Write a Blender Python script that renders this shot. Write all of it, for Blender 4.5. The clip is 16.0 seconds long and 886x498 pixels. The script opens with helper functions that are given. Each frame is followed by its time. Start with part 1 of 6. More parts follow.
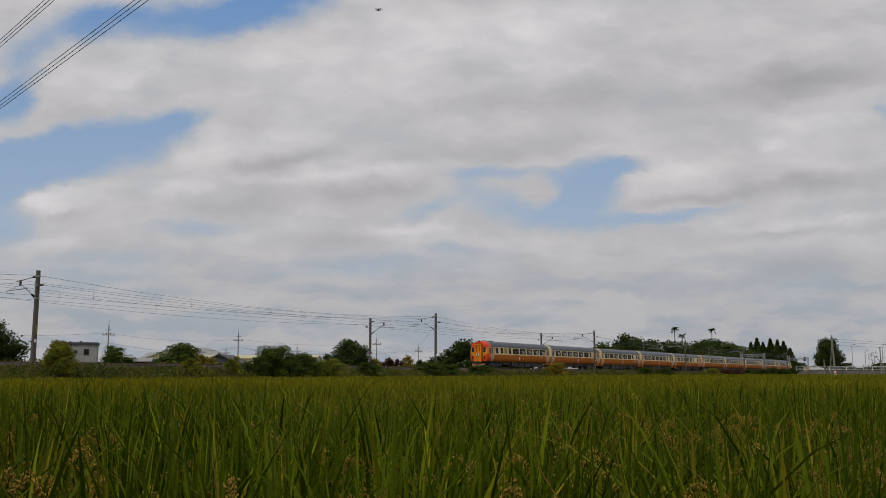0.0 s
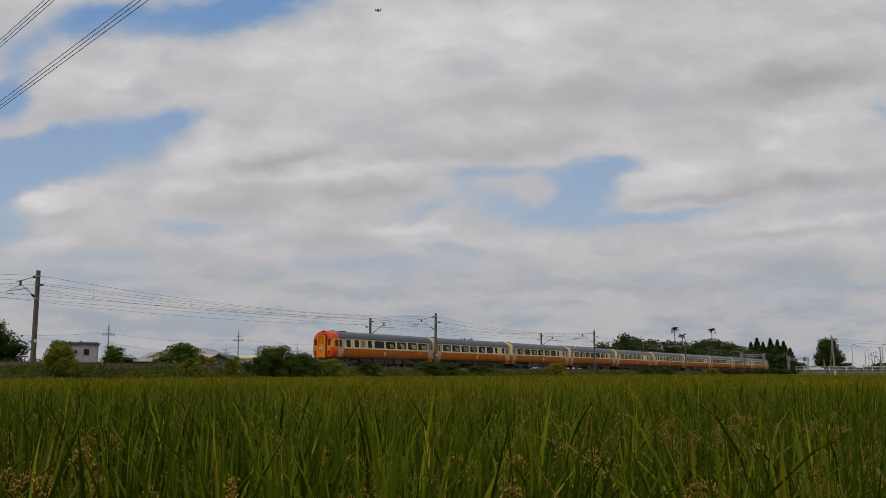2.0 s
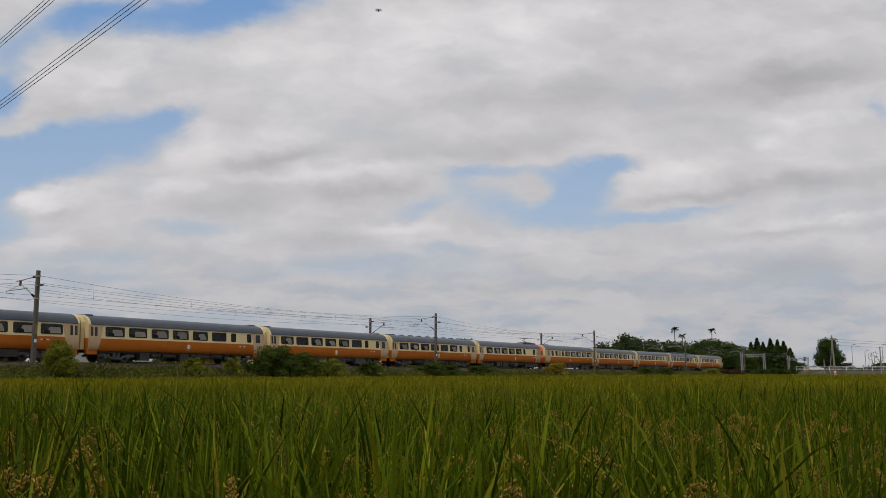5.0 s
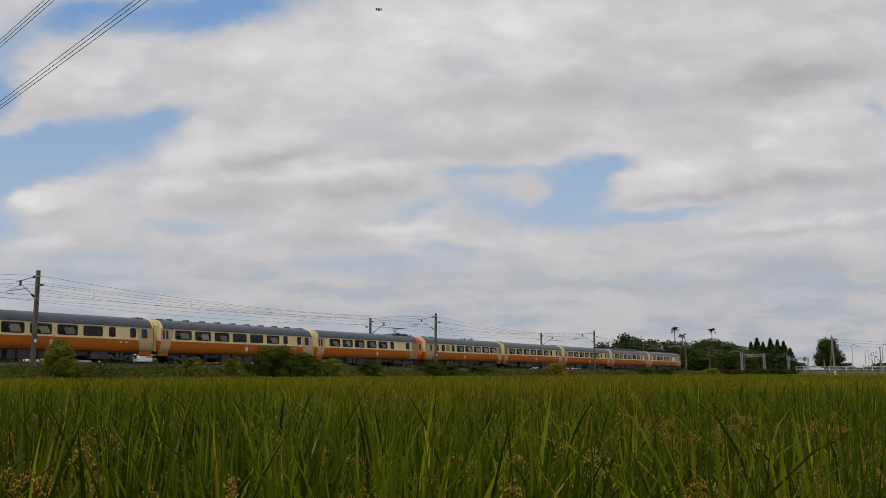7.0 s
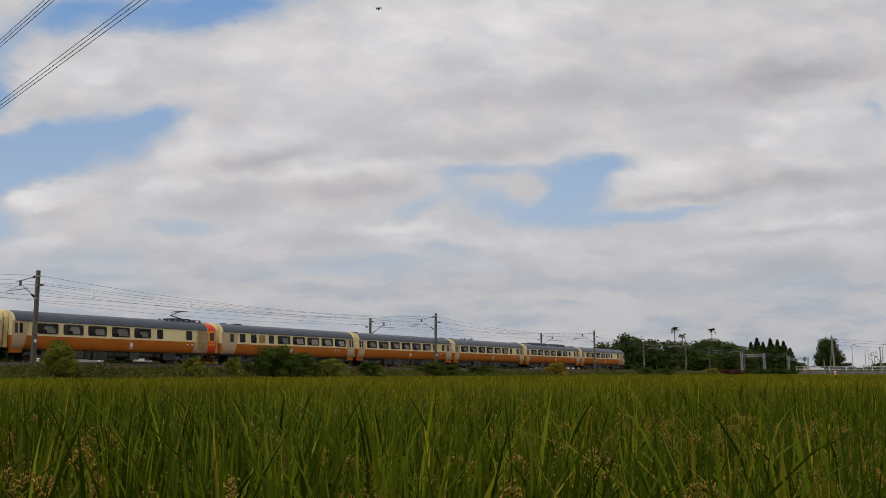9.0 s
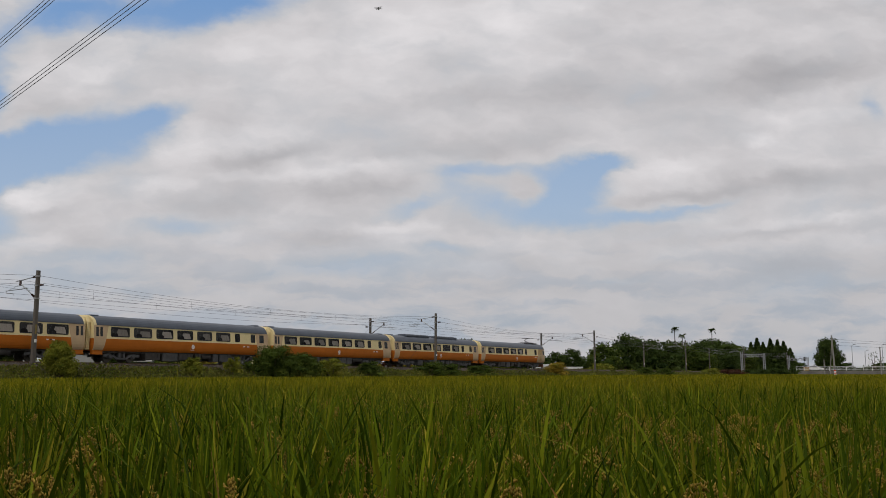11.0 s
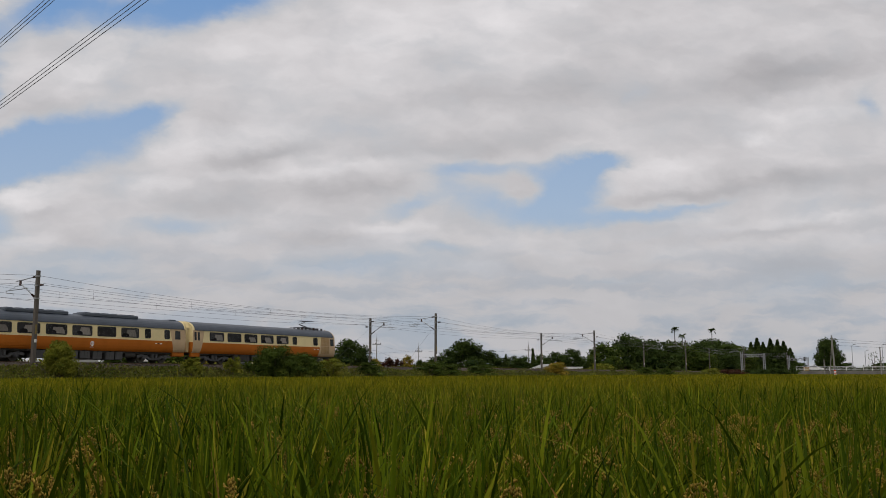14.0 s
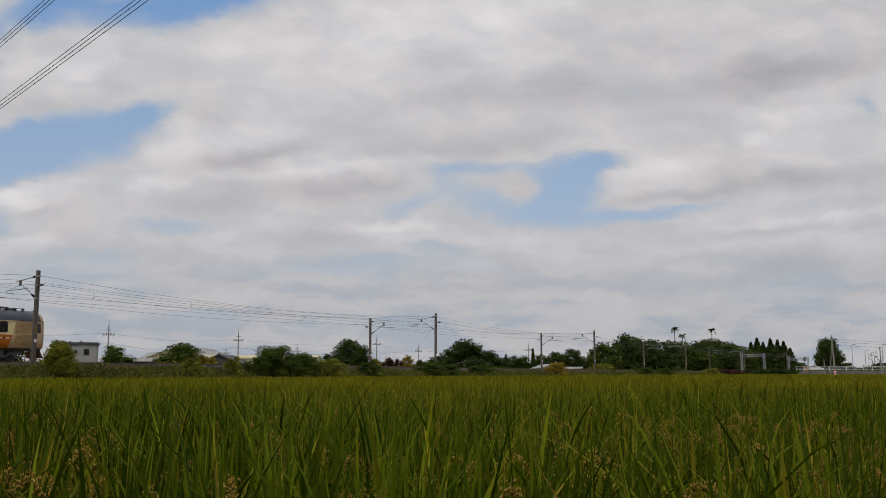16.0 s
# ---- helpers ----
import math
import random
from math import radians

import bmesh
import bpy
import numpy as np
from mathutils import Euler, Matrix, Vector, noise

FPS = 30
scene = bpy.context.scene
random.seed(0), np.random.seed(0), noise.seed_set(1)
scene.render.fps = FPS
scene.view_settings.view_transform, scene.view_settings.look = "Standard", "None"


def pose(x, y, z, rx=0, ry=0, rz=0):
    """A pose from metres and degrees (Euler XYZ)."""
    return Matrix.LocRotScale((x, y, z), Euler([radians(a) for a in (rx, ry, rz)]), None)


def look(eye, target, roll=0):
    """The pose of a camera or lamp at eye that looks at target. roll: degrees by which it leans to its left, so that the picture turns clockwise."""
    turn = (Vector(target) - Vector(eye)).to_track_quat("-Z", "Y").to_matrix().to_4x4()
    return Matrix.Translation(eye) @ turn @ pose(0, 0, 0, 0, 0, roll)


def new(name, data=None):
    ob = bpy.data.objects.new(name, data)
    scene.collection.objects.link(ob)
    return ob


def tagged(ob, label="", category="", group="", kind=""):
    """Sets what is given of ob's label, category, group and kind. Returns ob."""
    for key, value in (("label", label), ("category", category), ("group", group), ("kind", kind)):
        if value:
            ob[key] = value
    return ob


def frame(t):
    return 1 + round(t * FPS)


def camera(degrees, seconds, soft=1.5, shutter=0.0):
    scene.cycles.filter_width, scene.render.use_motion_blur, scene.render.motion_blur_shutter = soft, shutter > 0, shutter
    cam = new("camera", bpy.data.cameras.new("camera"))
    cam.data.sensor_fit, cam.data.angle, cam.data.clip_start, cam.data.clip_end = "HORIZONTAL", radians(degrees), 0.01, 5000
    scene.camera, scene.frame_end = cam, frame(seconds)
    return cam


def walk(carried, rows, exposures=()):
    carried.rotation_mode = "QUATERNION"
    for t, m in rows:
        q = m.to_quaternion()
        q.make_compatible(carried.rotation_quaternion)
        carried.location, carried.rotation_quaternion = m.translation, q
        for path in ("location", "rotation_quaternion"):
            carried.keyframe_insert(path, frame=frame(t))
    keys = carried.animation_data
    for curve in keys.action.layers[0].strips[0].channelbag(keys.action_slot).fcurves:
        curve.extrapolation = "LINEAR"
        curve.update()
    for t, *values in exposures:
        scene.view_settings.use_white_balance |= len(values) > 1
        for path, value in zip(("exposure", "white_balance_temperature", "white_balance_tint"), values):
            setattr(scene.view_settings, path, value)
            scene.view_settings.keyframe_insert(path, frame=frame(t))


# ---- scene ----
# ---------------------------------------------------------------- camera
EYE = 1.25
PITCH = 7.904
cam = camera(52.75, 16.0, soft=0.85)
CAM_POSE = pose(0, 0, EYE, 90 + PITCH, 0, 0)
walk(cam, [(0.0, CAM_POSE), (16.0, CAM_POSE)], exposures=[(0.0, -0.19), (2.5, -0.17), (3.2, -0.13), (4.0, -0.03), (6.5, -0.01), (15.0, -0.03), (16.0, -0.06)])

# ---------------------------------------------------------------- world, sun, exposure
SUN_ELEV, SUN_AZ = 56.0, -163.0
world = bpy.data.worlds.new("sky")
scene.world = world
world.use_nodes = True
wn = world.node_tree
wn.nodes.clear()
w_sky = wn.nodes.new("ShaderNodeTexSky")
w_sky.sky_type = "NISHITA"
w_sky.sun_disc = False
w_sky.sun_elevation = radians(SUN_ELEV)
w_sky.sun_rotation = radians(SUN_AZ % 360)
w_sky.dust_density = 3.0
w_bg = wn.nodes.new("ShaderNodeBackground")
w_bg.inputs["Strength"].default_value = 0.10
w_out = wn.nodes.new("ShaderNodeOutputWorld")
# the same broken cloud goes on over the whole sky
w_tc = wn.nodes.new("ShaderNodeTexCoord")
w_nz = wn.nodes.new("ShaderNodeTexNoise")
w_nz.inputs["Scale"].default_value, w_nz.inputs["Detail"].default_value = 2.5, 4
w_rg = wn.nodes.new("ShaderNodeMapRange")
w_rg.inputs["From Min"].default_value, w_rg.inputs["From Max"].default_value = 0.34, 0.54
w_mx = wn.nodes.new("ShaderNodeMix")
w_mx.data_type = "RGBA"
w_mx.inputs[7].default_value = (6.6, 6.35, 6.1, 1)
wn.links.new(w_tc.outputs["Generated"], w_nz.inputs["Vector"])
wn.links.new(w_nz.outputs["Fac"], w_rg.inputs["Value"])
wn.links.new(w_rg.outputs[0], w_mx.inputs["Factor"])
wn.links.new(w_sky.outputs[0], w_mx.inputs[6])
wn.links.new(w_mx.outputs[2], w_bg.inputs["Color"])
wn.links.new(w_bg.outputs[0], w_out.inputs["Surface"])

sun = new("sun", bpy.data.lights.new("sun", "SUN"))
sun.data.energy = 1.3
sun.data.angle = radians(10)
sun.data.color = (1.0, 0.95, 0.88)
_az, _el = radians(SUN_AZ), radians(SUN_ELEV)
sun.matrix_world = look((0, 0, 60), Vector((0, 0, 60)) - Vector((math.sin(_az) * math.cos(_el), math.cos(_az) * math.cos(_el), math.sin(_el))))

# ---------------------------------------------------------------- the line of the track
THETA = 0.5618
DIST = 62.09
RAIL = EYE + 0.935
GRADE = -0.00224
LINE_TURN = 90 - math.degrees(THETA)
LINE_DIP = -math.degrees(math.atan(GRADE))


def on_line(s, off=0.0, z=0.0):
    """A place s metres along the track, off metres to the field's side of it, z above the rails."""
    return Vector((s * math.sin(THETA) - (DIST - off) * math.cos(THETA),
                   s * math.cos(THETA) + (DIST - off) * math.sin(THETA), RAIL + GRADE * s + z))


def line_pose(s, off=0.0, z=0.0, turn=0.0):
    p = on_line(s, off, z)
    return pose(p.x, p.y, p.z, 0, LINE_DIP, LINE_TURN) @ pose(0, 0, 0, 0, 0, turn)


def up_pose(s, off=0.0, z=0.0, turn=0.0):
    p = on_line(s, off, z)
    return pose(p.x, p.y, p.z, 0, 0, LINE_TURN + turn)
# ---------------------------------------------------------------- materials
def nodes_of(name):
    m = bpy.data.materials.new(name)
    m.use_nodes = True
    return m, m.node_tree.nodes, m.node_tree.links, m.node_tree.nodes["Principled BSDF"]


def rough_paint(name, colour, rough=0.5, metal=0.0, vary=0.25, scale=3.0, fine=40.0, bump=0.15, second=None, spec=0.5, by_object=0.0, stretch=(1, 1, 1)):
    """A surface with stains at one scale and grain at another."""
    m, n, l, b = nodes_of(name)
    tc = n.new("ShaderNodeTexCoord")
    mp = n.new("ShaderNodeMapping")
    mp.inputs["Scale"].default_value = stretch
    l.new(tc.outputs["Object"], mp.inputs["Vector"])
    big, small = n.new("ShaderNodeTexNoise"), n.new("ShaderNodeTexNoise")
    big.inputs["Scale"].default_value, big.inputs["Detail"].default_value = scale, 5
    small.inputs["Scale"].default_value, small.inputs["Detail"].default_value = fine, 3
    l.new(mp.outputs[0], big.inputs["Vector"])
    l.new(mp.outputs[0], small.inputs["Vector"])
    mix = n.new("ShaderNodeMath")
    mix.operation = "MULTIPLY_ADD"
    l.new(small.outputs["Fac"], mix.inputs[0])
    mix.inputs[1].default_value = 0.4
    l.new(big.outputs["Fac"], mix.inputs[2])
    ramp = n.new("ShaderNodeValToRGB")
    second = second or [c * (1 - vary) for c in colour]
    ramp.color_ramp.elements[0].position, ramp.color_ramp.elements[0].color = 0.45, (*second, 1)
    ramp.color_ramp.elements[1].position, ramp.color_ramp.elements[1].color = 0.85, (*colour, 1)
    l.new(mix.outputs[0], ramp.inputs[0])
    out = ramp.outputs[0]
    if by_object:
        info = n.new("ShaderNodeObjectInfo")
        hs = n.new("ShaderNodeHueSaturation")
        rng = n.new("ShaderNodeMapRange")
        rng.inputs["To Min"].default_value, rng.inputs["To Max"].default_value = 1 - by_object, 1 + by_object
        l.new(info.outputs["Random"], rng.inputs["Value"])
        l.new(rng.outputs[0], hs.inputs["Value"])
        l.new(out, hs.inputs["Color"])
        out = hs.outputs[0]
    l.new(out, b.inputs["Base Color"])
    b.inputs["Roughness"].default_value, b.inputs["Metallic"].default_value = rough, metal
    b.inputs["Specular IOR Level"].default_value = spec
    if bump:
        bp = n.new("ShaderNodeBump")
        bp.inputs["Strength"].default_value, bp.inputs["Distance"].default_value = bump, 0.02
        l.new(small.outputs["Fac"], bp.inputs["Height"])
        l.new(bp.outputs[0], b.inputs["Normal"])
    return m


def leafy(name, colours, rough=0.65, patch=0.35, see=0.2, spec=0.05):
    """Leaves: each island takes a colour of its own, patches differ in tone, some light comes through."""
    m, n, l, b = nodes_of(name)
    geo = n.new("ShaderNodeNewGeometry")
    ramp = n.new("ShaderNodeValToRGB")
    while len(ramp.color_ramp.elements) < len(colours):
        ramp.color_ramp.elements.new(0.5)
    for i, c in enumerate(colours):
        e = ramp.color_ramp.elements[i]
        e.position, e.color = i / max(1, len(colours) - 1), (*c, 1)
    l.new(geo.outputs["Random Per Island"], ramp.inputs[0])
    tc = n.new("ShaderNodeTexCoord")
    nz = n.new("ShaderNodeTexNoise")
    nz.inputs["Scale"].default_value, nz.inputs["Detail"].default_value = patch, 3
    l.new(tc.outputs["Object"], nz.inputs["Vector"])
    rng = n.new("ShaderNodeMapRange")
    rng.inputs["From Min"].default_value, rng.inputs["From Max"].default_value = 0.3, 0.7
    rng.inputs["To Min"].default_value, rng.inputs["To Max"].default_value = 0.65, 1.25
    l.new(nz.outputs["Fac"], rng.inputs["Value"])
    hs = n.new("ShaderNodeHueSaturation")
    l.new(ramp.outputs[0], hs.inputs["Color"])
    l.new(rng.outputs[0], hs.inputs["Value"])
    l.new(hs.outputs[0], b.inputs["Base Color"])
    b.inputs["Roughness"].default_value = rough
    b.inputs["Specular IOR Level"].default_value = spec
    if see:
        tr = n.new("ShaderNodeBsdfTranslucent")
        l.new(hs.outputs[0], tr.inputs["Color"])
        mx = n.new("ShaderNodeMixShader")
        mx.inputs[0].default_value = see
        l.new(b.outputs[0], mx.inputs[1])
        l.new(tr.outputs[0], mx.inputs[2])
        l.new(mx.outputs[0], n["Material Output"].inputs["Surface"])
    return m


M_CREAM = rough_paint("cream_paint", (0.72, 0.60, 0.33), 0.5, vary=0.16, scale=0.8, fine=12, bump=0.03, spec=0.22)
M_ORANGE = rough_paint("orange_brown_paint", (0.44, 0.128, 0.014), 0.56, vary=0.22, scale=0.7, fine=12, bump=0.03, spec=0.13)
M_ROOF = rough_paint("grey_roof_paint", (0.064, 0.078, 0.102), 0.42, vary=0.3, scale=0.9, fine=15, bump=0.05, spec=0.42)
M_BEIGE = rough_paint("beige_door_paint", (0.50, 0.36, 0.22), 0.45, vary=0.18, scale=1.2, fine=14, bump=0.03, spec=0.22)
M_RED = rough_paint("vermilion_cab_paint", (0.66, 0.060, 0.012), 0.34, vary=0.15, scale=1.2, fine=14, bump=0.02, spec=0.22)
M_AMBER = rough_paint("amber_door_paint", (0.76, 0.25, 0.012), 0.36, vary=0.15, scale=1.5, fine=14, bump=0.02, spec=0.22)
M_GLASS = rough_paint("tinted_window_glass", (0.030, 0.032, 0.034), 0.06, scale=1.6, fine=5, bump=0.0, spec=0.3, second=(0.008, 0.009, 0.010), by_object=0.4)
M_TINT = rough_paint("carriage_window_glass", (0.020, 0.021, 0.023), 0.05, scale=1.6, fine=5, bump=0.0, spec=0.22)
M_TINT.node_tree.nodes["Principled BSDF"].inputs["Alpha"].default_value = 0.34
M_CABIN = rough_paint("dark_carriage_interior", (0.060, 0.058, 0.060), 0.9, vary=0.5, scale=1.5, fine=8, bump=0.0, spec=0.1, by_object=0.4)
M_CURTAIN = rough_paint("curtained_far_window", (0.50, 0.45, 0.40), 0.9, vary=0.3, scale=2.0, fine=14, bump=0.1, spec=0.1, by_object=0.35, stretch=(6, 1, 1))
M_SEAT = rough_paint("dark_seat_cover", (0.022, 0.020, 0.022), 0.9, vary=0.3, scale=2.0, fine=14, bump=0.1, spec=0.1)
M_OCHRE = rough_paint("ochre_louvre_paint", (0.36, 0.25, 0.07), 0.55, vary=0.25, scale=2, fine=14, bump=0.03, spec=0.2)
M_GRILLE = rough_paint("tan_grille_paint", (0.40, 0.27, 0.12), 0.55, vary=0.25, scale=2, fine=14, bump=0.03, spec=0.2)
M_BOGIE = rough_paint("grey_bogie_steel", (0.09, 0.09, 0.094), 0.65, vary=0.45, scale=2.5, fine=22)
M_RUBBER = rough_paint("black_rubber", (0.018, 0.018, 0.018), 0.7, vary=0.4, scale=5, fine=40)
M_UNDER = rough_paint("dusty_underframe_steel", (0.052, 0.047, 0.043), 0.75, vary=0.5, scale=2.5, fine=25)
M_BOX = rough_paint("grey_equipment_steel", (0.068, 0.068, 0.070), 0.6, vary=0.35, scale=2, fine=25)
M_WHEEL = rough_paint("worn_wheel_steel", (0.08, 0.07, 0.06), 0.6, metal=0.15, vary=0.4, scale=4, fine=30)
M_WHITE = rough_paint("white_marking_paint", (0.75, 0.75, 0.72), 0.5, vary=0.15, scale=2, fine=20)
M_CONCRETE = rough_paint("weathered_concrete", (0.26, 0.245, 0.22), 0.85, vary=0.45, scale=1.2, fine=22, bump=0.3)
M_DARK_CONCRETE = rough_paint("dark_mast_concrete", (0.115, 0.10, 0.085), 0.85, vary=0.4, scale=1.0, fine=22, bump=0.3, stretch=(1, 1, 0.25))
M_STEEL = rough_paint("galvanised_steel", (0.33, 0.34, 0.35), 0.5, metal=0.5, vary=0.3, scale=2, fine=30)
M_WIRE = rough_paint("dark_wire", (0.06, 0.06, 0.065), 0.5, metal=0.3, vary=0.2, scale=1, fine=10, bump=0)
M_INSUL = rough_paint("brown_insulator_glaze", (0.06, 0.03, 0.022), 0.25, vary=0.3, scale=5, fine=30)
M_BALLAST = rough_paint("grey_ballast_stone", (0.088, 0.074, 0.062), 0.9, vary=0.6, scale=2.2, fine=9, bump=0.9, spec=0.06)
M_VERGE = rough_paint("grassy_bank_soil", (0.05, 0.056, 0.018), 0.95, vary=0.5, scale=0.5, fine=5, bump=0.6, spec=0.03, second=(0.028, 0.027, 0.013))
M_RAIL = rough_paint("rusty_rail_steel", (0.14, 0.085, 0.06), 0.6, metal=0.4, vary=0.4, scale=3, fine=25)
M_BARK = rough_paint("dark_bark", (0.085, 0.065, 0.048), 0.9, vary=0.5, scale=2, fine=16, bump=0.6, stretch=(1, 1, 0.3))
L_DARK = leafy("dark_tree_leaves", [(0.0156, 0.0300, 0.0084), (0.0504, 0.0744, 0.0156), (0.0288, 0.0504, 0.0108), (0.0816, 0.1104, 0.0240)], patch=0.5)
L_MID = leafy("bush_leaves", [(0.026, 0.046, 0.008), (0.066, 0.096, 0.016), (0.042, 0.066, 0.011), (0.112, 0.138, 0.024)], patch=0.8)
L_LIGHT = leafy("yellow_green_leaves", [(0.075, 0.095, 0.012), (0.20, 0.205, 0.028), (0.13, 0.15, 0.018), (0.30, 0.28, 0.042)], patch=1.0)
L_WEED = leafy("bank_weed_leaves", [(0.0690, 0.0759, 0.0149), (0.1207, 0.1357, 0.0230), (0.1012, 0.0851, 0.0230), (0.1840, 0.1898, 0.0368), (0.0805, 0.1150, 0.0161)], patch=0.45)
L_STONE = leafy("loose_ballast_stones", [(0.0324, 0.0274, 0.0230), (0.0936, 0.0792, 0.0684), (0.0576, 0.0490, 0.0418), (0.1440, 0.1260, 0.1116)], rough=0.9, patch=0.6, see=0.0)
L_GOLD = leafy("golden_shrub_leaves", [(0.22, 0.15, 0.02), (0.34, 0.22, 0.025), (0.12, 0.12, 0.02), (0.40, 0.28, 0.04)], patch=1.0)
L_RED = leafy("maroon_shrub_leaves", [(0.05, 0.02, 0.015), (0.08, 0.03, 0.02), (0.05, 0.04, 0.02)], patch=1.0)
L_RICE = leafy("rice_blades", [(0.0166, 0.0350, 0.0014), (0.0968, 0.1336, 0.0056), (0.0332, 0.0589, 0.0018), (0.1566, 0.1843, 0.0082), (0.0507, 0.0783, 0.0027), (0.0230, 0.0461, 0.0014), (0.1198, 0.1521, 0.0056), (0.2489, 0.2074, 0.0185)], patch=1.5, see=0.22, rough=0.6, spec=0.04)
L_RICE_MID = leafy("rice_blades_of_the_field", [(0.0228, 0.0410, 0.0018), (0.1425, 0.1630, 0.0074), (0.0536, 0.0787, 0.0036), (0.2280, 0.2280, 0.0120), (0.0342, 0.0570, 0.0018), (0.3135, 0.2645, 0.0234)], patch=0.9, see=0.25, rough=0.6, spec=0.04)
L_RICE_FAR = leafy("rice_canopy", [(0.0484, 0.0634, 0.0026), (0.2112, 0.198, 0.0088), (0.0968, 0.1056, 0.0044), (0.3256, 0.2728, 0.0158)], patch=0.25, see=0.25, rough=0.6, spec=0.04)
M_GRAIN = leafy("ripening_rice_grain", [(0.2016, 0.1260, 0.0202), (0.3427, 0.2218, 0.0403), (0.1714, 0.1310, 0.0202), (0.4234, 0.2822, 0.0605)], patch=2.0, see=0.1, rough=0.7, spec=0.05)


# ---------------------------------------------------------------- mesh helpers
def part(name, bm, material, parent=None, label="", smooth=False):
    me = bpy.data.meshes.new(name)
    bm.to_mesh(me)
    bm.free()
    if smooth:
        me.polygons.foreach_set("use_smooth", [True] * len(me.polygons))
    me.materials.append(material)
    ob = new(name, me)
    if parent is not None:
        ob.parent = parent
    if label:
        ob["label"] = label
    return ob


def again(name, ob, m, parent):
    """Another piece on the same mesh."""
    o = new(name, ob.data)
    o.parent = parent
    o.matrix_basis = m
    return o


def empty(name, m):
    o = new(name)
    o.empty_display_size = 0.3
    o.matrix_basis = m
    return o


def box(bm, x0, y0, z0, x1, y1, z1, bevel=0.0):
    v = [bm.verts.new((x, y, z)) for x in (x0, x1) for y in (y0, y1) for z in (z0, z1)]
    fs = [bm.faces.new([v[i] for i in f]) for f in ((0, 1, 3, 2), (4, 6, 7, 5), (0, 4, 5, 1), (2, 3, 7, 6), (0, 2, 6, 4), (1, 5, 7, 3))]
    if bevel:
        bmesh.ops.bevel(bm, geom=list({e for f in fs for e in f.edges}), offset=bevel, segments=1, affect="EDGES")
    return bm


def tube(bm, a, b, r0, r1=None, seg=8, caps=True):
    a, b = Vector(a), Vector(b)
    r1 = r0 if r1 is None else r1
    q = (b - a).to_track_quat("Z", "Y")
    rings = []
    for p, r in ((a, r0), (b, r1)):
        rings.append([bm.verts.new(p + q @ Vector((r * math.cos(2 * math.pi * i / seg), r * math.sin(2 * math.pi * i / seg), 0))) for i in range(seg)])
    for i in range(seg):
        j = (i + 1) % seg
        bm.faces.new((rings[0][i], rings[0][j], rings[1][j], rings[1][i]))
    if caps:
        bm.faces.new(rings[0][::-1])
        bm.faces.new(rings[1])
    return bm


def loft(bm, sections, close=True, caps=True):
    """Sections: lists of points with equal counts."""
    rows = [[bm.verts.new(p) for p in s] for s in sections]
    n = len(rows[0])
    for a, b in zip(rows, rows[1:]):
        for i in range(n if close else n - 1):
            j = (i + 1) % n
            bm.faces.new((a[i], a[j], b[j], b[i]))
    if caps and close:
        bm.faces.new(rows[0][::-1])
        bm.faces.new(rows[-1])
    return bm


def mesh_of(name, verts, faces, material, parent=None, smooth=False):
    me = bpy.data.meshes.new(name)
    me.from_pydata(verts, [], faces)
    me.materials.append(material)
    if smooth:
        me.polygons.foreach_set("use_smooth", [True] * len(me.polygons))
    ob = new(name, me)
    if parent is not None:
        ob.parent = parent
    return ob


def quads_mesh(name, V, per, faces, material, parent=None, smooth=False):
    """Many alike pieces in one mesh: V has one row of `per` points for each piece, faces index into a piece."""
    count = len(V)
    f = np.asarray(faces, dtype=np.int64)
    k = f.shape[1]
    idx = (f[None, :, :] + (np.arange(count) * per)[:, None, None]).reshape(-1)
    me = bpy.data.meshes.new(name)
    me.vertices.add(count * per)
    me.vertices.foreach_set("co", V.reshape(-1).astype(np.float32))
    nf = count * len(f)
    me.loops.add(nf * k)
    me.loops.foreach_set("vertex_index", idx.astype(np.int32))
    me.polygons.add(nf)
    me.polygons.foreach_set("loop_start", (np.arange(nf) * k).astype(np.int32))
    if smooth:
        me.polygons.foreach_set("use_smooth", np.ones(nf, dtype=bool))
    me.update(calc_edges=True)
    me.materials.append(material)
    ob = new(name, me)
    if parent is not None:
        ob.parent = parent
    return ob


M_PILOT = rough_paint("faded_orange_guard_paint", (0.30, 0.12, 0.06), 0.7, vary=0.5, scale=3, fine=20)
L_DRY = leafy("dry_rice_leaf", [(0.24, 0.13, 0.03), (0.30, 0.17, 0.05)], patch=3.0, see=0.2, rough=0.7, spec=0.05)
# ---------------------------------------------------------------- sky backdrop (a high cloud sheet far behind everything)
def sky_sheet():
    verts, faces = [], []
    na, nr = 60, 70
    for i in range(nr):
        r = 700 * (4650 / 700) ** (i / (nr - 1))
        for j in range(na):
            az = radians(-48 + 96 * j / (na - 1))
            verts.append((r * math.sin(az), r * math.cos(az), 420 * (1 - (r / 4700) ** 2) - EYE))
    for i in range(nr - 1):
        for j in range(na - 1):
            a = i * na + j
            faces.append((a, a + 1, a + na + 1, a + na))
    ob = mesh_of("backdrop_sky", verts, faces, sky_material(), smooth=True)
    ob.location = (0, 0, EYE)
    return tagged(ob, "broken layer of white and grey cloud with blue gaps", "sky", kind="structure")


